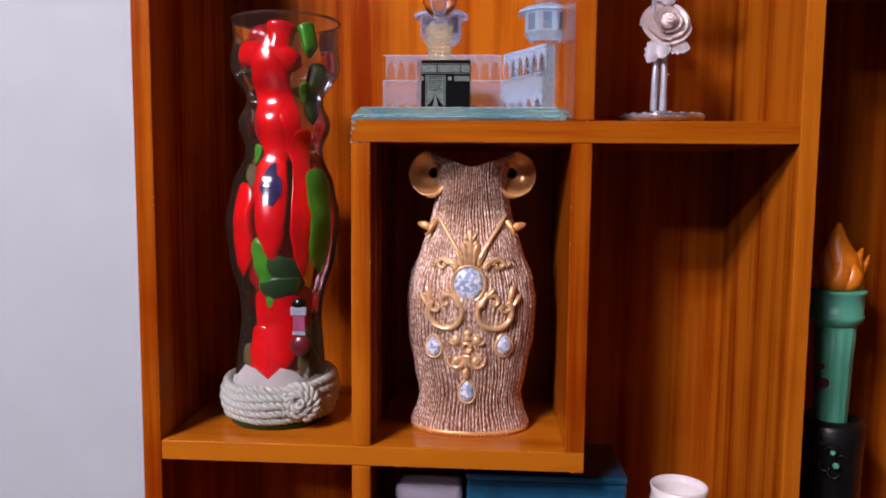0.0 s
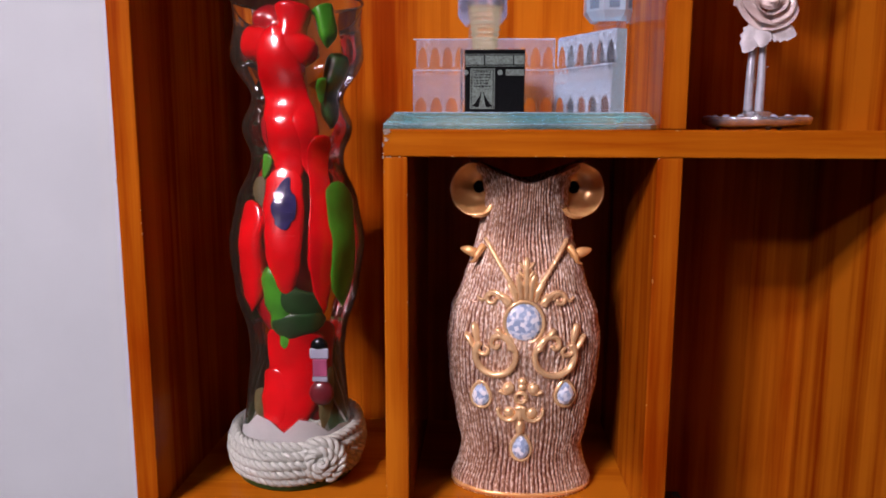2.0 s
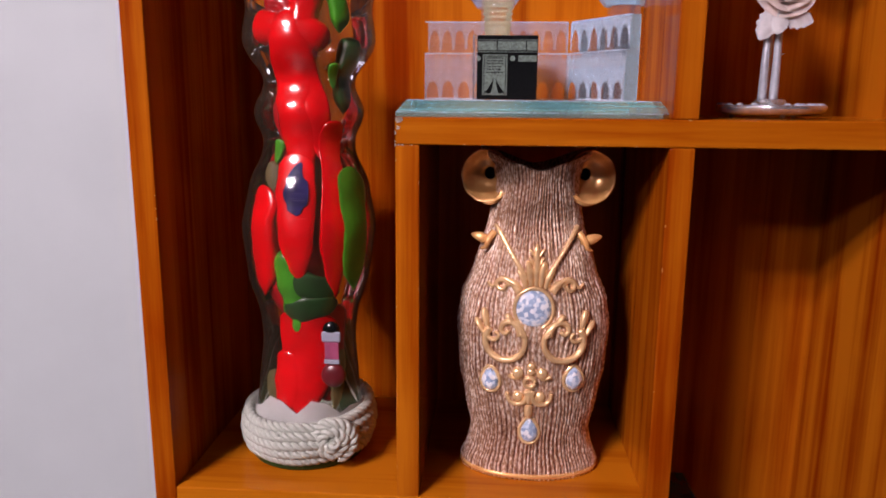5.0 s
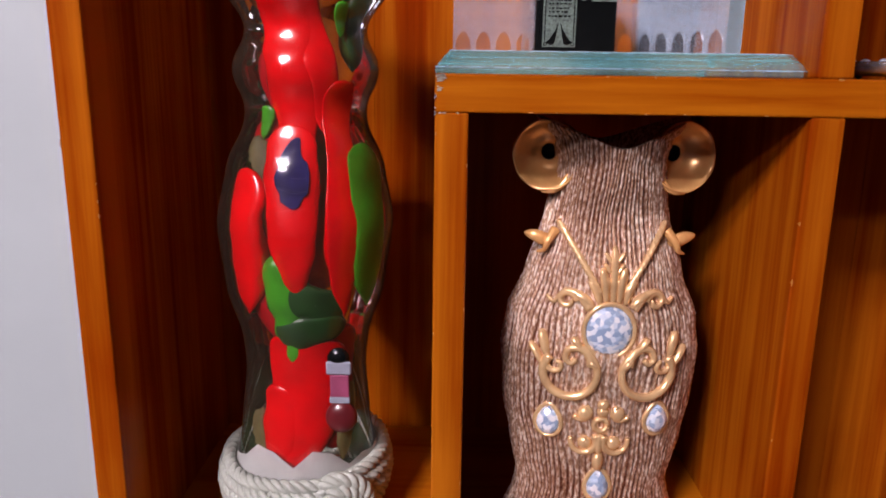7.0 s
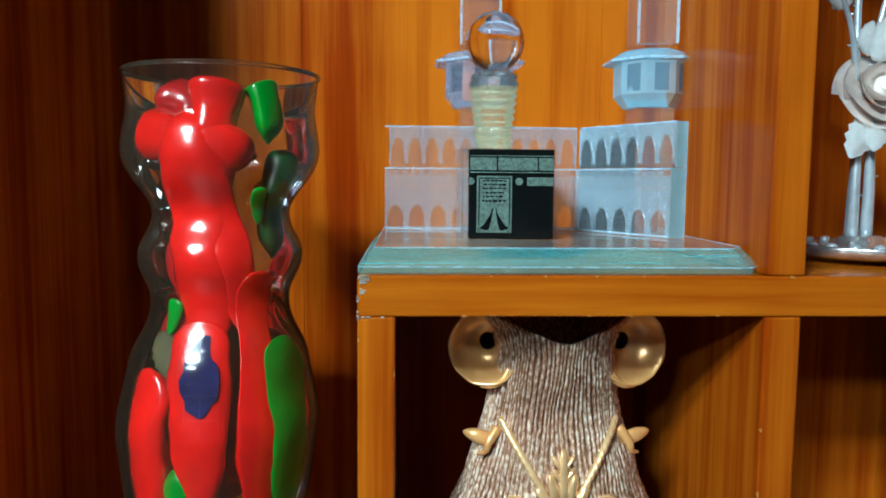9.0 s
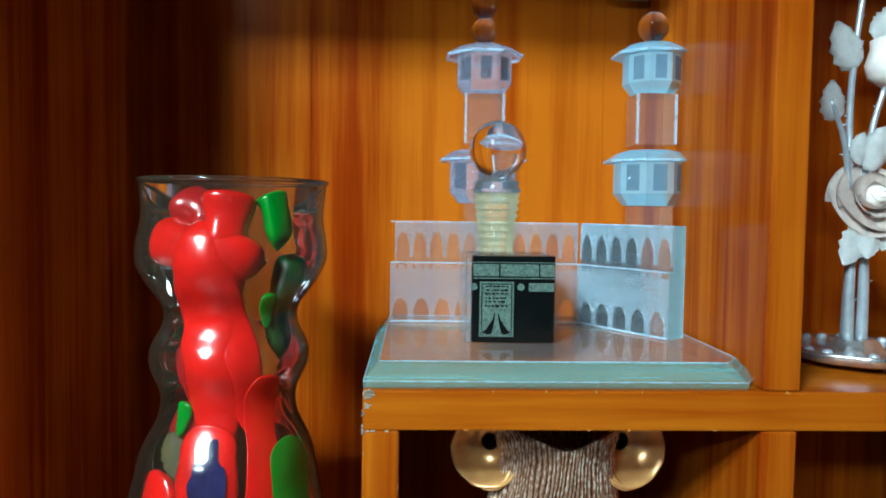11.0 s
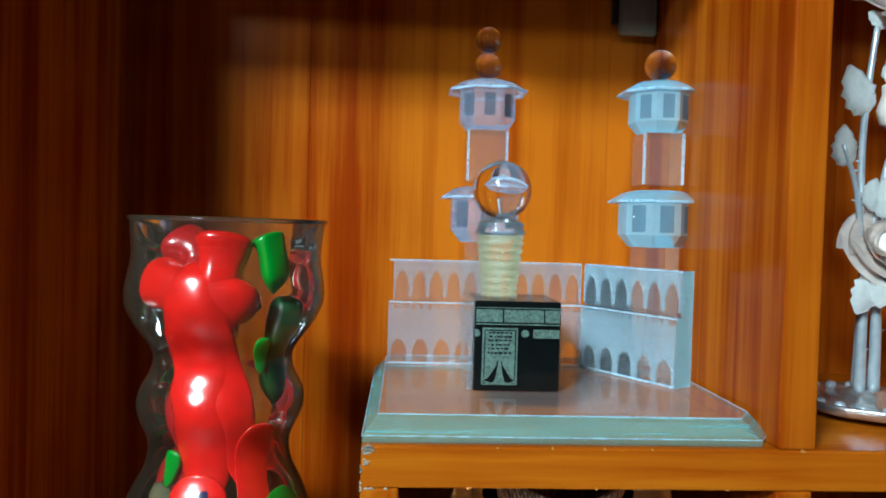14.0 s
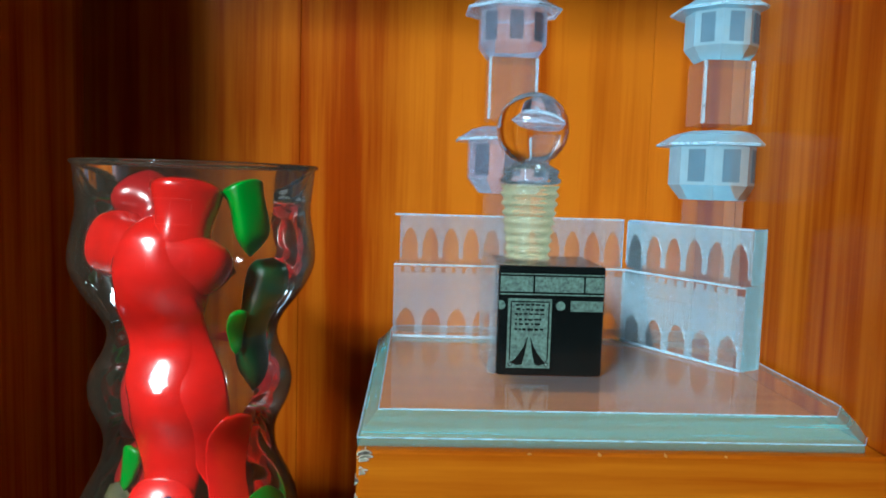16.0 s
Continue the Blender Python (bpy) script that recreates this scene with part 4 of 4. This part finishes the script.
# black cube with etched bands
cube = part("black_cube", boxed(-0.0542, -0.0040, 0.7255, 0.7755, PZ1 + 0.0004, 1.5110, 0.0006), black_gloss, model, "glossy black cube with pale etched bands")
part("glass_side", boxed(-0.0583, -0.0544, 0.7275, 0.7755, PZ1 + 0.0004, 1.5117, 0.0004), crystal, cube, "clear glass side", shadow=False)
bm = bmesh.new()
YC0, YC1 = 0.7249, 0.7254
for x0, x1 in ((-0.0537, -0.0382), (-0.0373, -0.0142), (-0.0133, -0.0045)):
    add_box(bm, x0, x1, YC0, YC1, 1.4987, 1.5060)
add_box(bm, -0.0537, -0.0045, YC0, YC1, 1.4972, 1.4978)
add_box(bm, -0.0537, -0.0045, YC0, YC1, 1.5068, 1.5073)
part("etched_band", bm, etching, cube, "pale green etched band")
bm = bmesh.new()
add_box(bm, -0.0200, -0.0047, YC0, YC1, 1.4897, 1.4947)
part("etched_label", bm, etching, cube)
for x in (-0.0248, -0.0533):
    bm = bmesh.new()
    pts = [(x + 0.0022 * math.cos(2 * math.pi * i / 14), 1.4922 + 0.0022 * math.sin(2 * math.pi * i / 14)) for i in range(14)]
    add_prism(bm, [(max(px, -0.0541), pz) for px, pz in pts], YC0, YC1)
    part("etched_rosette", bm, etching, cube)
# door: frame, lines of writing too small to read, a parted curtain
X0, X1, Z0, Z1 = -0.0497, -0.0290, 1.4622, 1.4954
XM = (X0 + X1) / 2
door = part("etched_door", boxed(X0, X1, YC0, YC1, Z0, Z1), etching, cube, "etched door with a parted curtain")
YD0, YD1 = YC0 - 0.0003, YC0 - 0.00005
bm = bmesh.new()
for a, b, c, d in ((X0 + 0.0011, X1 - 0.0011, Z1 - 0.0016, Z1 - 0.0011), (X0 + 0.0011, X0 + 0.0016, 1.4660, Z1 - 0.0018), (X1 - 0.0016, X1 - 0.0011, 1.4660, Z1 - 0.0018)):
    add_box(bm, a, b, YD0, YD1, c, d)
part("inner_line", bm, black_gloss, door)
bm = bmesh.new()
rng = random.Random(12)
for z in (1.4925, 1.4903, 1.4881, 1.4856, 1.4833, 1.4808):
    x = X0 + 0.0030 + rng.uniform(0, 0.001)
    while x < X1 - 0.0045:
        w = rng.uniform(0.0007, 0.0026)
        add_box(bm, x, min(x + w, X1 - 0.0030), YD0, YD1, z - rng.uniform(0.0002, 0.0005), z + rng.uniform(0.0002, 0.0006))
        x += w + rng.uniform(0.0005, 0.0012)
part("writing", bm, black_gloss, door, "rows of small dark bars", kind="stuff")
for side in (-1, 1):
    bm = bmesh.new()
    pts = [(XM + side * q, z) for q, z in ((0.0006, 1.4775), (0.0022, 1.4728), (0.0062, 1.4668), (0.0084, 1.4648), (0.0052, 1.4634), (0.0030, 1.4640), (0.0018, 1.4690))]
    add_prism(bm, pts if side < 0 else pts[::-1], YD0, YD1)
    part("curtain_gap", bm, black_gloss, door)
    bm = bmesh.new()
    add_tube(bm, [(x, YD1, z) for x, z in arc(XM + side * 0.0088, 1.4641, 0.0014, 0.0005, 90, 90 + side * 400, 16)], 0.00028, 6)
    part("curl", bm, black_gloss, door)

# turned column and ball behind the cube
bm = bmesh.new()
prof = []
for i in range(45):
    s = i / 44
    prof.append((0.0105 + 0.0040 * s + 0.0008 * math.cos(s * 8 * 2 * math.pi) + 0.003 * max(0, 0.12 - s), 1.5122 + 0.0365 * s))
add_lathe(bm, prof, (-0.0378, 0.750), 32)
column = part("turned_column", bm, amber, model, "yellowish ribbed resin column", True, shadow=False)
bm = bmesh.new()
add_lathe(bm, [(0.0125, 1.5489), (0.0150, 1.5500), (0.0155, 1.5515), (0.0135, 1.5530), (0.0140, 1.5545), (0.0145, 1.5560), (0.0120, 1.5575), (0.0095, 1.5590), (0.0060, 1.5602)], (-0.0378, 0.750), 36)
part("collar", bm, crystal, column, "clear ringed collar", True, shadow=False)
bm = bmesh.new()
add_ball(bm, (-0.0375, 0.750, 1.5765), 0.0180, 40, 28)
part("ball", bm, ball_glass, column, "clear crystal ball", True, shadow=False)


def octagon(bm, levels, cx, cy, n=8, turn=22.5):
    add_lathe(bm, levels, (cx, cy), n, turn=radians(turn))


def tower(cx, cy, balls, light):
    q = 1.0 / math.cos(radians(22.5))
    shaft = bmesh.new()
    octagon(shaft, [(0.0182, PZ1 + 0.0004), (0.0182, 1.5428)], cx, cy, 4, 45)
    t = part("tower", shaft, crystal, model, "clear crystal tower with frosted balconies", shadow=False)
    shaft = bmesh.new()
    octagon(shaft, [(0.0190, 1.5858), (0.0190, 1.6208)], cx, cy, 4, 45)
    part("upper_shaft", shaft, crystal, t, shadow=False)
    for ex in (-0.0134, 0.0134):
        edge = bmesh.new()
        add_box(edge, cx + ex - 0.0007, cx + ex + 0.0007, cy - 0.0140, cy - 0.0118, 1.5860, 1.6206)
        part("edge_strip", edge, bright_edge, t, "", shadow=False)
    for z0, w, h, rw in ((1.5432, 0.0232, 0.0300, 0.0298), (1.6212, 0.0190, 0.0265, 0.0262)):
        body = bmesh.new()
        octagon(body, [(w * 0.72 * q, z0), (w * q, z0 + h * 0.28), (w * q, z0 + h)], cx, cy)
        bal = part("balcony", body, light, t, "frosted balcony with small windows", shadow=False)
        roof = bmesh.new()
        octagon(roof, [(rw * q, z0 + h + 0.0002), (rw * q, z0 + h + 0.0018), (w * 0.97 * q, z0 + h + 0.0066)], cx, cy)
        part("roof", roof, light, bal, shadow=False)
        rim = bmesh.new()
        add_tube(rim, [(cx + rw * q * math.cos(radians(22.5 + 45 * i)), cy + rw * q * math.sin(radians(22.5 + 45 * i)), z0 + h + 0.0010) for i in range(8)], 0.0009, 6, closed=True)
        part("roof_edge", rim, bright_edge, bal, shadow=False)
        cap = bmesh.new()
        octagon(cap, [(w * 0.97 * q, z0 + h + 0.0068), (w * 0.70 * q, z0 + h + 0.0088)], cx, cy)
        part("roof_cap", cap, light, bal, shadow=False)
        # clear panes let into the drum
        for k in range(-1, 2):
            a = radians(-90 + 45 * k)
            nx, ny = math.cos(a), math.sin(a)
            mm = Matrix.Translation((cx + nx * w, cy + ny * w, z0 + h * 0.64)) @ Matrix.Rotation(a + math.pi / 2, 4, "Z")
            pane = bmesh.new()
            add_box(pane, -w * 0.20, w * 0.20, -0.0008, 0.0004, -h * 0.30, h * 0.30)
            pane.transform(mm)
            part("pane", pane, smoke, bal, "", shadow=False)
    z = 1.6582
    for r in balls:
        b = bmesh.new()
        add_ball(b, (cx, cy, z + r * 0.98), r, 28, 20)
        part("ball", b, ball_glass, t, "clear glass ball", True, shadow=False)
        z += r * 1.95


smoke = thin_glass("grey_clear_pane", (0.55, 0.60, 0.66), 0.02, 1.5, 0.04, (0.4, 0.45, 0.5))
lavender = thin_glass("pale_frosted_crystal", (0.88, 0.88, 0.94), 0.12, 1.5, 0.18, (0.54, 0.55, 0.70))
tower(0.0775, 0.806, (0.0108,), frosted)
tower(-0.0405, 0.8225, (0.0093, 0.0093), lavender)


# ---- the silver rose stand ----
SX, SY = 0.192, 0.739
stand = thing("rose_stand", "pearly silver ornament of pink roses and leaves on a round tray", "ornament")
bm = bmesh.new()
add_lathe(bm, [(0.012, 1.4468), (0.034, 1.4475), (0.0425, 1.4500), (0.0440, 1.4545), (0.0432, 1.4560), (0.0405, 1.4542), (0.030, 1.4525), (0.016, 1.4540), (0.012, 1.4600), (0.010, 1.4610)], (SX, SY), 64, lobes=10, depth=0.018)
tray = part("tray", bm, tray_silver, stand, "round embossed silver tray", True)
for i in range(3):
    a = radians(-90 + 120 * i)
    bm = bmesh.new()
    add_ball(bm, (SX + 0.030 * math.cos(a), SY + 0.030 * math.sin(a), A1 + 0.0026), 0.0024, 12, 8)
    part("foot", bm, silver, tray, "", True)
rng = random.Random(8)
for i in range(20):
    a = 2 * math.pi * i / 20
    bm = bmesh.new()
    add_ball(bm, (SX + 0.0395 * math.cos(a), SY + 0.0395 * math.sin(a), 1.4555), 0.0032, 10, 7, (1, 1, 0.7))
    part("bead", bm, silver, tray, "", True)


def stem(pts, r, thorns=0):
    bm = bmesh.new()
    line = smooth_line(pts, 6)
    add_tube(bm, line, lambda s: r * (1 - 0.25 * s), 10)
    for k in range(thorns):
        p = line[int(len(line) * (k + 1) / (thorns + 1))]
        a = rng.uniform(0, 6.28)
        d = Vector((math.cos(a), math.sin(a) * 0.4, 0.3)).normalized()
        add_tube(bm, [p + d * r * 0.7, p + d * (r + 0.0022)], lambda s: 0.0011 * (1 - 0.8 * s), 6)
    part("stem", bm, silver, stand, "", True)


stem([(SX - 0.0085, SY - 0.004, 1.4605), (SX - 0.0085, SY - 0.004, 1.49), (SX - 0.0070, SY - 0.002, 1.53)], 0.0036, 4)
stem([(SX + 0.0010, SY - 0.003, 1.4605), (SX + 0.0012, SY - 0.003, 1.49), (SX + 0.0010, SY - 0.002, 1.53)], 0.0038, 4)
stem([(SX - 0.0040, SY + 0.006, 1.4605), (SX - 0.003, SY + 0.006, 1.50), (SX - 0.003, SY + 0.004, 1.545)], 0.0034, 2)
stem([(SX - 0.007, SY + 0.002, 1.545), (SX - 0.008, SY + 0.004, 1.60), (SX - 0.0075, SY + 0.002, 1.64), (SX - 0.004, SY, 1.684)], 0.0024, 5)
stem([(SX + 0.000, SY + 0.002, 1.545), (SX + 0.004, SY, 1.590), (SX + 0.010, SY - 0.002, 1.618)], 0.0022, 3)
stem([(SX - 0.009, SY, 1.555), (SX - 0.014, SY - 0.001, 1.585), (SX - 0.024, SY - 0.002, 1.610)], 0.0020, 2)
stem([(SX + 0.004, SY, 1.555), (SX + 0.014, SY, 1.590), (SX + 0.027, SY, 1.612)], 0.0020, 2)


def rose(cx, cy, cz, size, tilt=62):
    """Rings of cupped petals, the outer ones rolled back, turned toward the front."""
    m = Matrix.Translation((cx, cy, cz)) @ Matrix.Rotation(radians(tilt), 4, "X")
    prng = random.Random(int(cz * 1000))
    heart = bmesh.new()
    spiral = []
    for i in range(40):
        a, r = 0.32 * i, size * (0.05 + 0.16 * i / 39)
        spiral.append((r * math.cos(a), r * math.sin(a), size * (0.40 - 0.12 * i / 39)))
    add_tube(heart, spiral, size * 0.055, 8)
    add_ball(heart, (0, 0, size * 0.08), size * 0.30, 16, 12)
    heart.transform(m)
    core = part("rose", heart, petal_pink, stand, "pearly pink rose", True)
    for ring, (count, wide, high, flare) in enumerate(((3, 0.34, 0.62, 0.02), (3, 0.56, 0.56, 0.10), (4, 0.76, 0.44, 0.22), (4, 0.88, 0.24, 0.30))):
        for k in range(count):
            ang = 2 * math.pi * (k + 0.5 * ring) / count + 0.4 * ring + prng.uniform(-0.12, 0.12)
            span = math.pi / count * 1.30
            grow, rise = prng.uniform(0.92, 1.06), prng.uniform(-0.06, 0.06)
            bm = bmesh.new()
            rows = []
            for i in range(8):
                v = i / 7
                row = []
                for j in range(11):
                    u = j / 5 - 1
                    rr = size * wide * grow * (0.30 + 0.70 * math.sin(v * math.pi / 2)) + size * flare * max(0.0, v - 0.6) ** 1.5 * 2.5
                    h = size * ((high + rise) * v - 0.30 - 0.16 * u * u * v - flare * 0.5 * max(0.0, v - 0.75))
                    a = ang + span * u * (0.65 + 0.35 * math.sin(v * math.pi * 0.62))
                    row.append(bm.verts.new((rr * math.cos(a), rr * math.sin(a), h + size * 0.012 * math.sin(5 * u + k + ring) * v)))
                rows.append(row)
            for p, q in zip(rows, rows[1:]):
                for j in range(10):
                    bm.faces.new((p[j], p[j + 1], q[j + 1], q[j]))
            bmesh.ops.solidify(bm, geom=list(bm.faces), thickness=size * 0.035)
            bm.transform(m)
            part("petal", bm, petal_pink, core, "", True)


rose(SX + 0.0015, SY - 0.008, 1.549, 0.0245, 66)
rose(SX + 0.004, SY + 0.000, 1.702, 0.0200, 40)


def bud(cx, cy, cz, r, h):
    bm = bmesh.new()
    add_lathe(bm, [(r * 0.25, cz - h * 0.5), (r * 0.85, cz - h * 0.32), (r, cz - h * 0.05), (r * 0.78, cz + h * 0.25), (r * 0.80, cz + h * 0.42), (r * 0.55, cz + h * 0.46), (r * 0.3, cz + h * 0.40)],
              (cx, cy), 30, lobes=3, depth=0.07)
    part("bud", bm, petal_pink, stand, "closed pink rose bud", True)


bud(SX + 0.0110, SY - 0.002, 1.634, 0.0125, 0.032)


def pearl_leaf(pts, w):
    leaf_sheet(pts, w, pearl, stand, "leaf", 0.35, 0.0010)


pearl_leaf([(SX - 0.002, SY - 0.010, 1.530), (SX - 0.010, SY - 0.014, 1.522), (SX - 0.018, SY - 0.013, 1.508)], 0.0095)
pearl_leaf([(SX + 0.000, SY - 0.010, 1.530), (SX + 0.010, SY - 0.014, 1.526), (SX + 0.024, SY - 0.012, 1.522)], 0.0090)
pearl_leaf([(SX - 0.001, SY - 0.012, 1.532), (SX - 0.003, SY - 0.016, 1.522), (SX - 0.005, SY - 0.015, 1.512)], 0.0075)
pearl_leaf([(SX + 0.000, SY - 0.006, 1.566), (SX + 0.005, SY - 0.008, 1.580), (SX + 0.012, SY - 0.007, 1.594)], 0.0095)
pearl_leaf([(SX - 0.003, SY - 0.004, 1.570), (SX - 0.006, SY - 0.006, 1.580), (SX - 0.004, SY - 0.006, 1.590)], 0.0060)
pearl_leaf([(SX - 0.004, SY, 1.634), (SX - 0.012, SY - 0.003, 1.640), (SX - 0.022, SY - 0.002, 1.658)], 0.0110)
pearl_leaf([(SX - 0.016, SY - 0.001, 1.600), (SX - 0.021, SY - 0.003, 1.606), (SX - 0.024, SY - 0.003, 1.622)], 0.0085)
pearl_leaf([(SX + 0.002, SY, 1.650), (SX + 0.012, SY - 0.003, 1.657), (SX + 0.024, SY - 0.002, 1.672)], 0.0100)
pearl_leaf([(SX + 0.026, SY, 1.606), (SX + 0.032, SY - 0.002, 1.612), (SX + 0.040, SY - 0.002, 1.624)], 0.0095)
pearl_leaf([(SX + 0.004, SY, 1.684), (SX - 0.004, SY - 0.003, 1.686), (SX - 0.012, SY - 0.003, 1.690)], 0.0050)


# ---- the bay to the right: a torch on a black stand ----
TX, TY = 0.390, 0.765
torch = thing("toy_torch", "mint green plastic torch with an orange flame on a black stand", "torch")
bm = bmesh.new()
add_lathe(bm, [(0.0140, 1.080), (0.0165, 1.130), (0.0185, 1.200), (0.0200, 1.2375)], (TX, TY), 48, lobes=12, depth=0.03)
handle = part("handle", bm, mint, torch, "fluted mint green handle", True)
bm = bmesh.new()
add_lathe(bm, [(0.0200, 1.2377), (0.0235, 1.2410), (0.0265, 1.2455), (0.0275, 1.2495), (0.0262, 1.2500), (0.0268, 1.2715), (0.0285, 1.2735), (0.0285, 1.2765), (0.0240, 1.2767)], (TX, TY), 48)
part("cup", bm, mint, handle, "flared cup", True)
flame = None
for i, (dx, dy, h, r) in enumerate(((0, 0, 0.070, 0.0200), (-0.012, -0.006, 0.048, 0.0120), (0.014, -0.004, 0.044, 0.0115), (0.022, 0.002, 0.036, 0.0070), (-0.004, -0.012, 0.040, 0.0125), (0.006, -0.013, 0.034, 0.0115), (-0.020, 0.003, 0.032, 0.0080))):
    bm = bmesh.new()
    prof = [(r * 0.75, 1.2771), (r, 1.2771 + h * 0.25), (r * 0.86, 1.2771 + h * 0.5), (r * 0.45, 1.2771 + h * 0.78), (r * 0.08, 1.2771 + h)]
    rings = add_lathe(bm, prof, (TX + dx, TY + dy), 18)
    for k, ring in enumerate(rings):
        for v in ring:
            v.co.x += dx * 0.35 * (k / 4) ** 2 + 0.003 * math.sin(k * 1.4 + i)
    if flame is None:
        flame = part("flame", bm, flame_orange, torch, "orange plastic flame", True)
    else:
        part("flame_tongue", bm, flame_orange, flame, "", True)
bm = bmesh.new()
add_lathe(bm, [(0.040, C1 + 0.0003), (0.042, C1 + 0.010), (0.034, C1 + 0.020), (0.030, 1.000), (0.032, 1.100), (0.034, 1.128), (0.028, 1.136), (0.0195, 1.1345), (0.0185, 1.110)], (TX + 0.004, TY + 0.004), 40)
base = part("stand", bm, black_matte, torch, "black stand with curled ironwork", True)
for k, (dx, z, r) in enumerate(((-0.020, 1.120, 0.0045), (-0.012, 1.108, 0.0060), (-0.018, 1.092, 0.0050), (0.000, 1.100, 0.0050), (-0.008, 1.084, 0.0055))):
    bm = bmesh.new()
    add_tube(bm, [(TX + dx + x, TY - 0.0335 + 0.0006 * i, z + y) for i, (x, y) in enumerate(arc(0, 0, r, r * 0.35, 0, 400 * (1 if k % 2 else -1), 20))], 0.0010, 6)
    part("iron_curl", bm, black_matte, base, "", True)
for x, z, r in ((-0.010, 1.108, 0.0030), (-0.006, 1.094, 0.0034)):
    bm = bmesh.new()
    add_ball(bm, (TX + x, TY - 0.0335, z), r, 12, 8)
    part("bead", bm, mint, base, "", True)
bm = bmesh.new()
for dx, dz, r in ((-0.0150, 1.178, 0.0055), (-0.0200, 1.181, 0.0040), (-0.0190, 1.196, 0.0035), (-0.0205, 1.172, 0.0035)):
    add_ball(bm, (TX + dx, TY - 0.0155, dz), r, 10, 8, (1, 0.5, 1))
part("brown_sticker", bm, maroon, handle, "small brown flower", True)

# ---- under the lower shelf ----
box = thing("teal_box", "glossy dark teal box under the vase shelf", "box")
part("body", boxed(-0.0020, 0.1630, 0.700, 0.800, C1 + 0.0003, 1.0780, 0.004, 2), teal_box, box)
part("lid", boxed(-0.0030, 0.1640, 0.699, 0.801, 1.0783, 1.0860, 0.003, 2), teal_box, box)
case = thing("lilac_case", "lilac-grey plastic case beside the teal box", "box")
part("body", boxed(-0.0760, -0.0070, 0.700, 0.780, C1 + 0.0003, 1.0500, 0.005, 2), lilac, case)
part("lid", boxed(-0.0770, -0.0060, 0.699, 0.781, 1.0503, 1.0720, 0.007, 3), lilac, case)
cup = thing("china_jar", "white china jar on the lowest shelf", "jar")
bm = bmesh.new()
add_lathe(bm, [(0.024, C1 + 0.0003), (0.030, C1 + 0.006), (0.034, 0.95), (0.032, 1.04), (0.0275, 1.066), (0.0290, 1.0745), (0.0275, 1.0750), (0.0255, 1.066), (0.029, 1.00)], (0.219, 0.715), 40)
part("body", bm, white_china, cup, "", True)

# ---- a small catch under the upper shelf ----
catch = thing("door_catch", "small grey metal catch at the back, with a black panel standing in for shade", "catch")
# black panel put in for the shade round the catch block
part("plate", boxed(0.060, 0.0935, BACK - 0.006, BACK + 0.0002, 1.7140, 1.7745, 0.001), black_matte, catch)
part("block", boxed(0.0635, 0.0930, BACK - 0.012, BACK - 0.0062, 1.704, 1.7410, 0.002), catch_grey, catch, "greyish block")

# ---- ceiling lamps ----
for lx, ly, size, watts in LAMPS[:2]:
    fix = thing("ceiling_light", "flat square white ceiling light panel", "lamp", "ceiling lights")
    part("frame", boxed(lx - size / 2 - 0.02, lx + size / 2 + 0.02, ly - size / 2 - 0.02, ly + size / 2 + 0.02, CEIL - 0.012, CEIL - 0.0005, 0.002), lamp_white, fix)
fix = thing("ceiling_lamp_tray", "large square ceiling lamp with lit bluish diffuser", "lamp")
part("diffuser", boxed(-1.59, -0.77, -1.51, -0.69, CEIL - 0.016, CEIL - 0.0006, 0.003), diffuser_glow, fix, "lit bluish diffuser")
for lx, ly, size, watts in LAMPS[2:]:
    part("bulb_mount", boxed(lx - size / 2 - 0.01, lx + size / 2 + 0.01, ly - size / 2 - 0.01, ly + size / 2 + 0.01, CEIL - 0.028, CEIL - 0.0162, 0.002), lamp_white, fix)
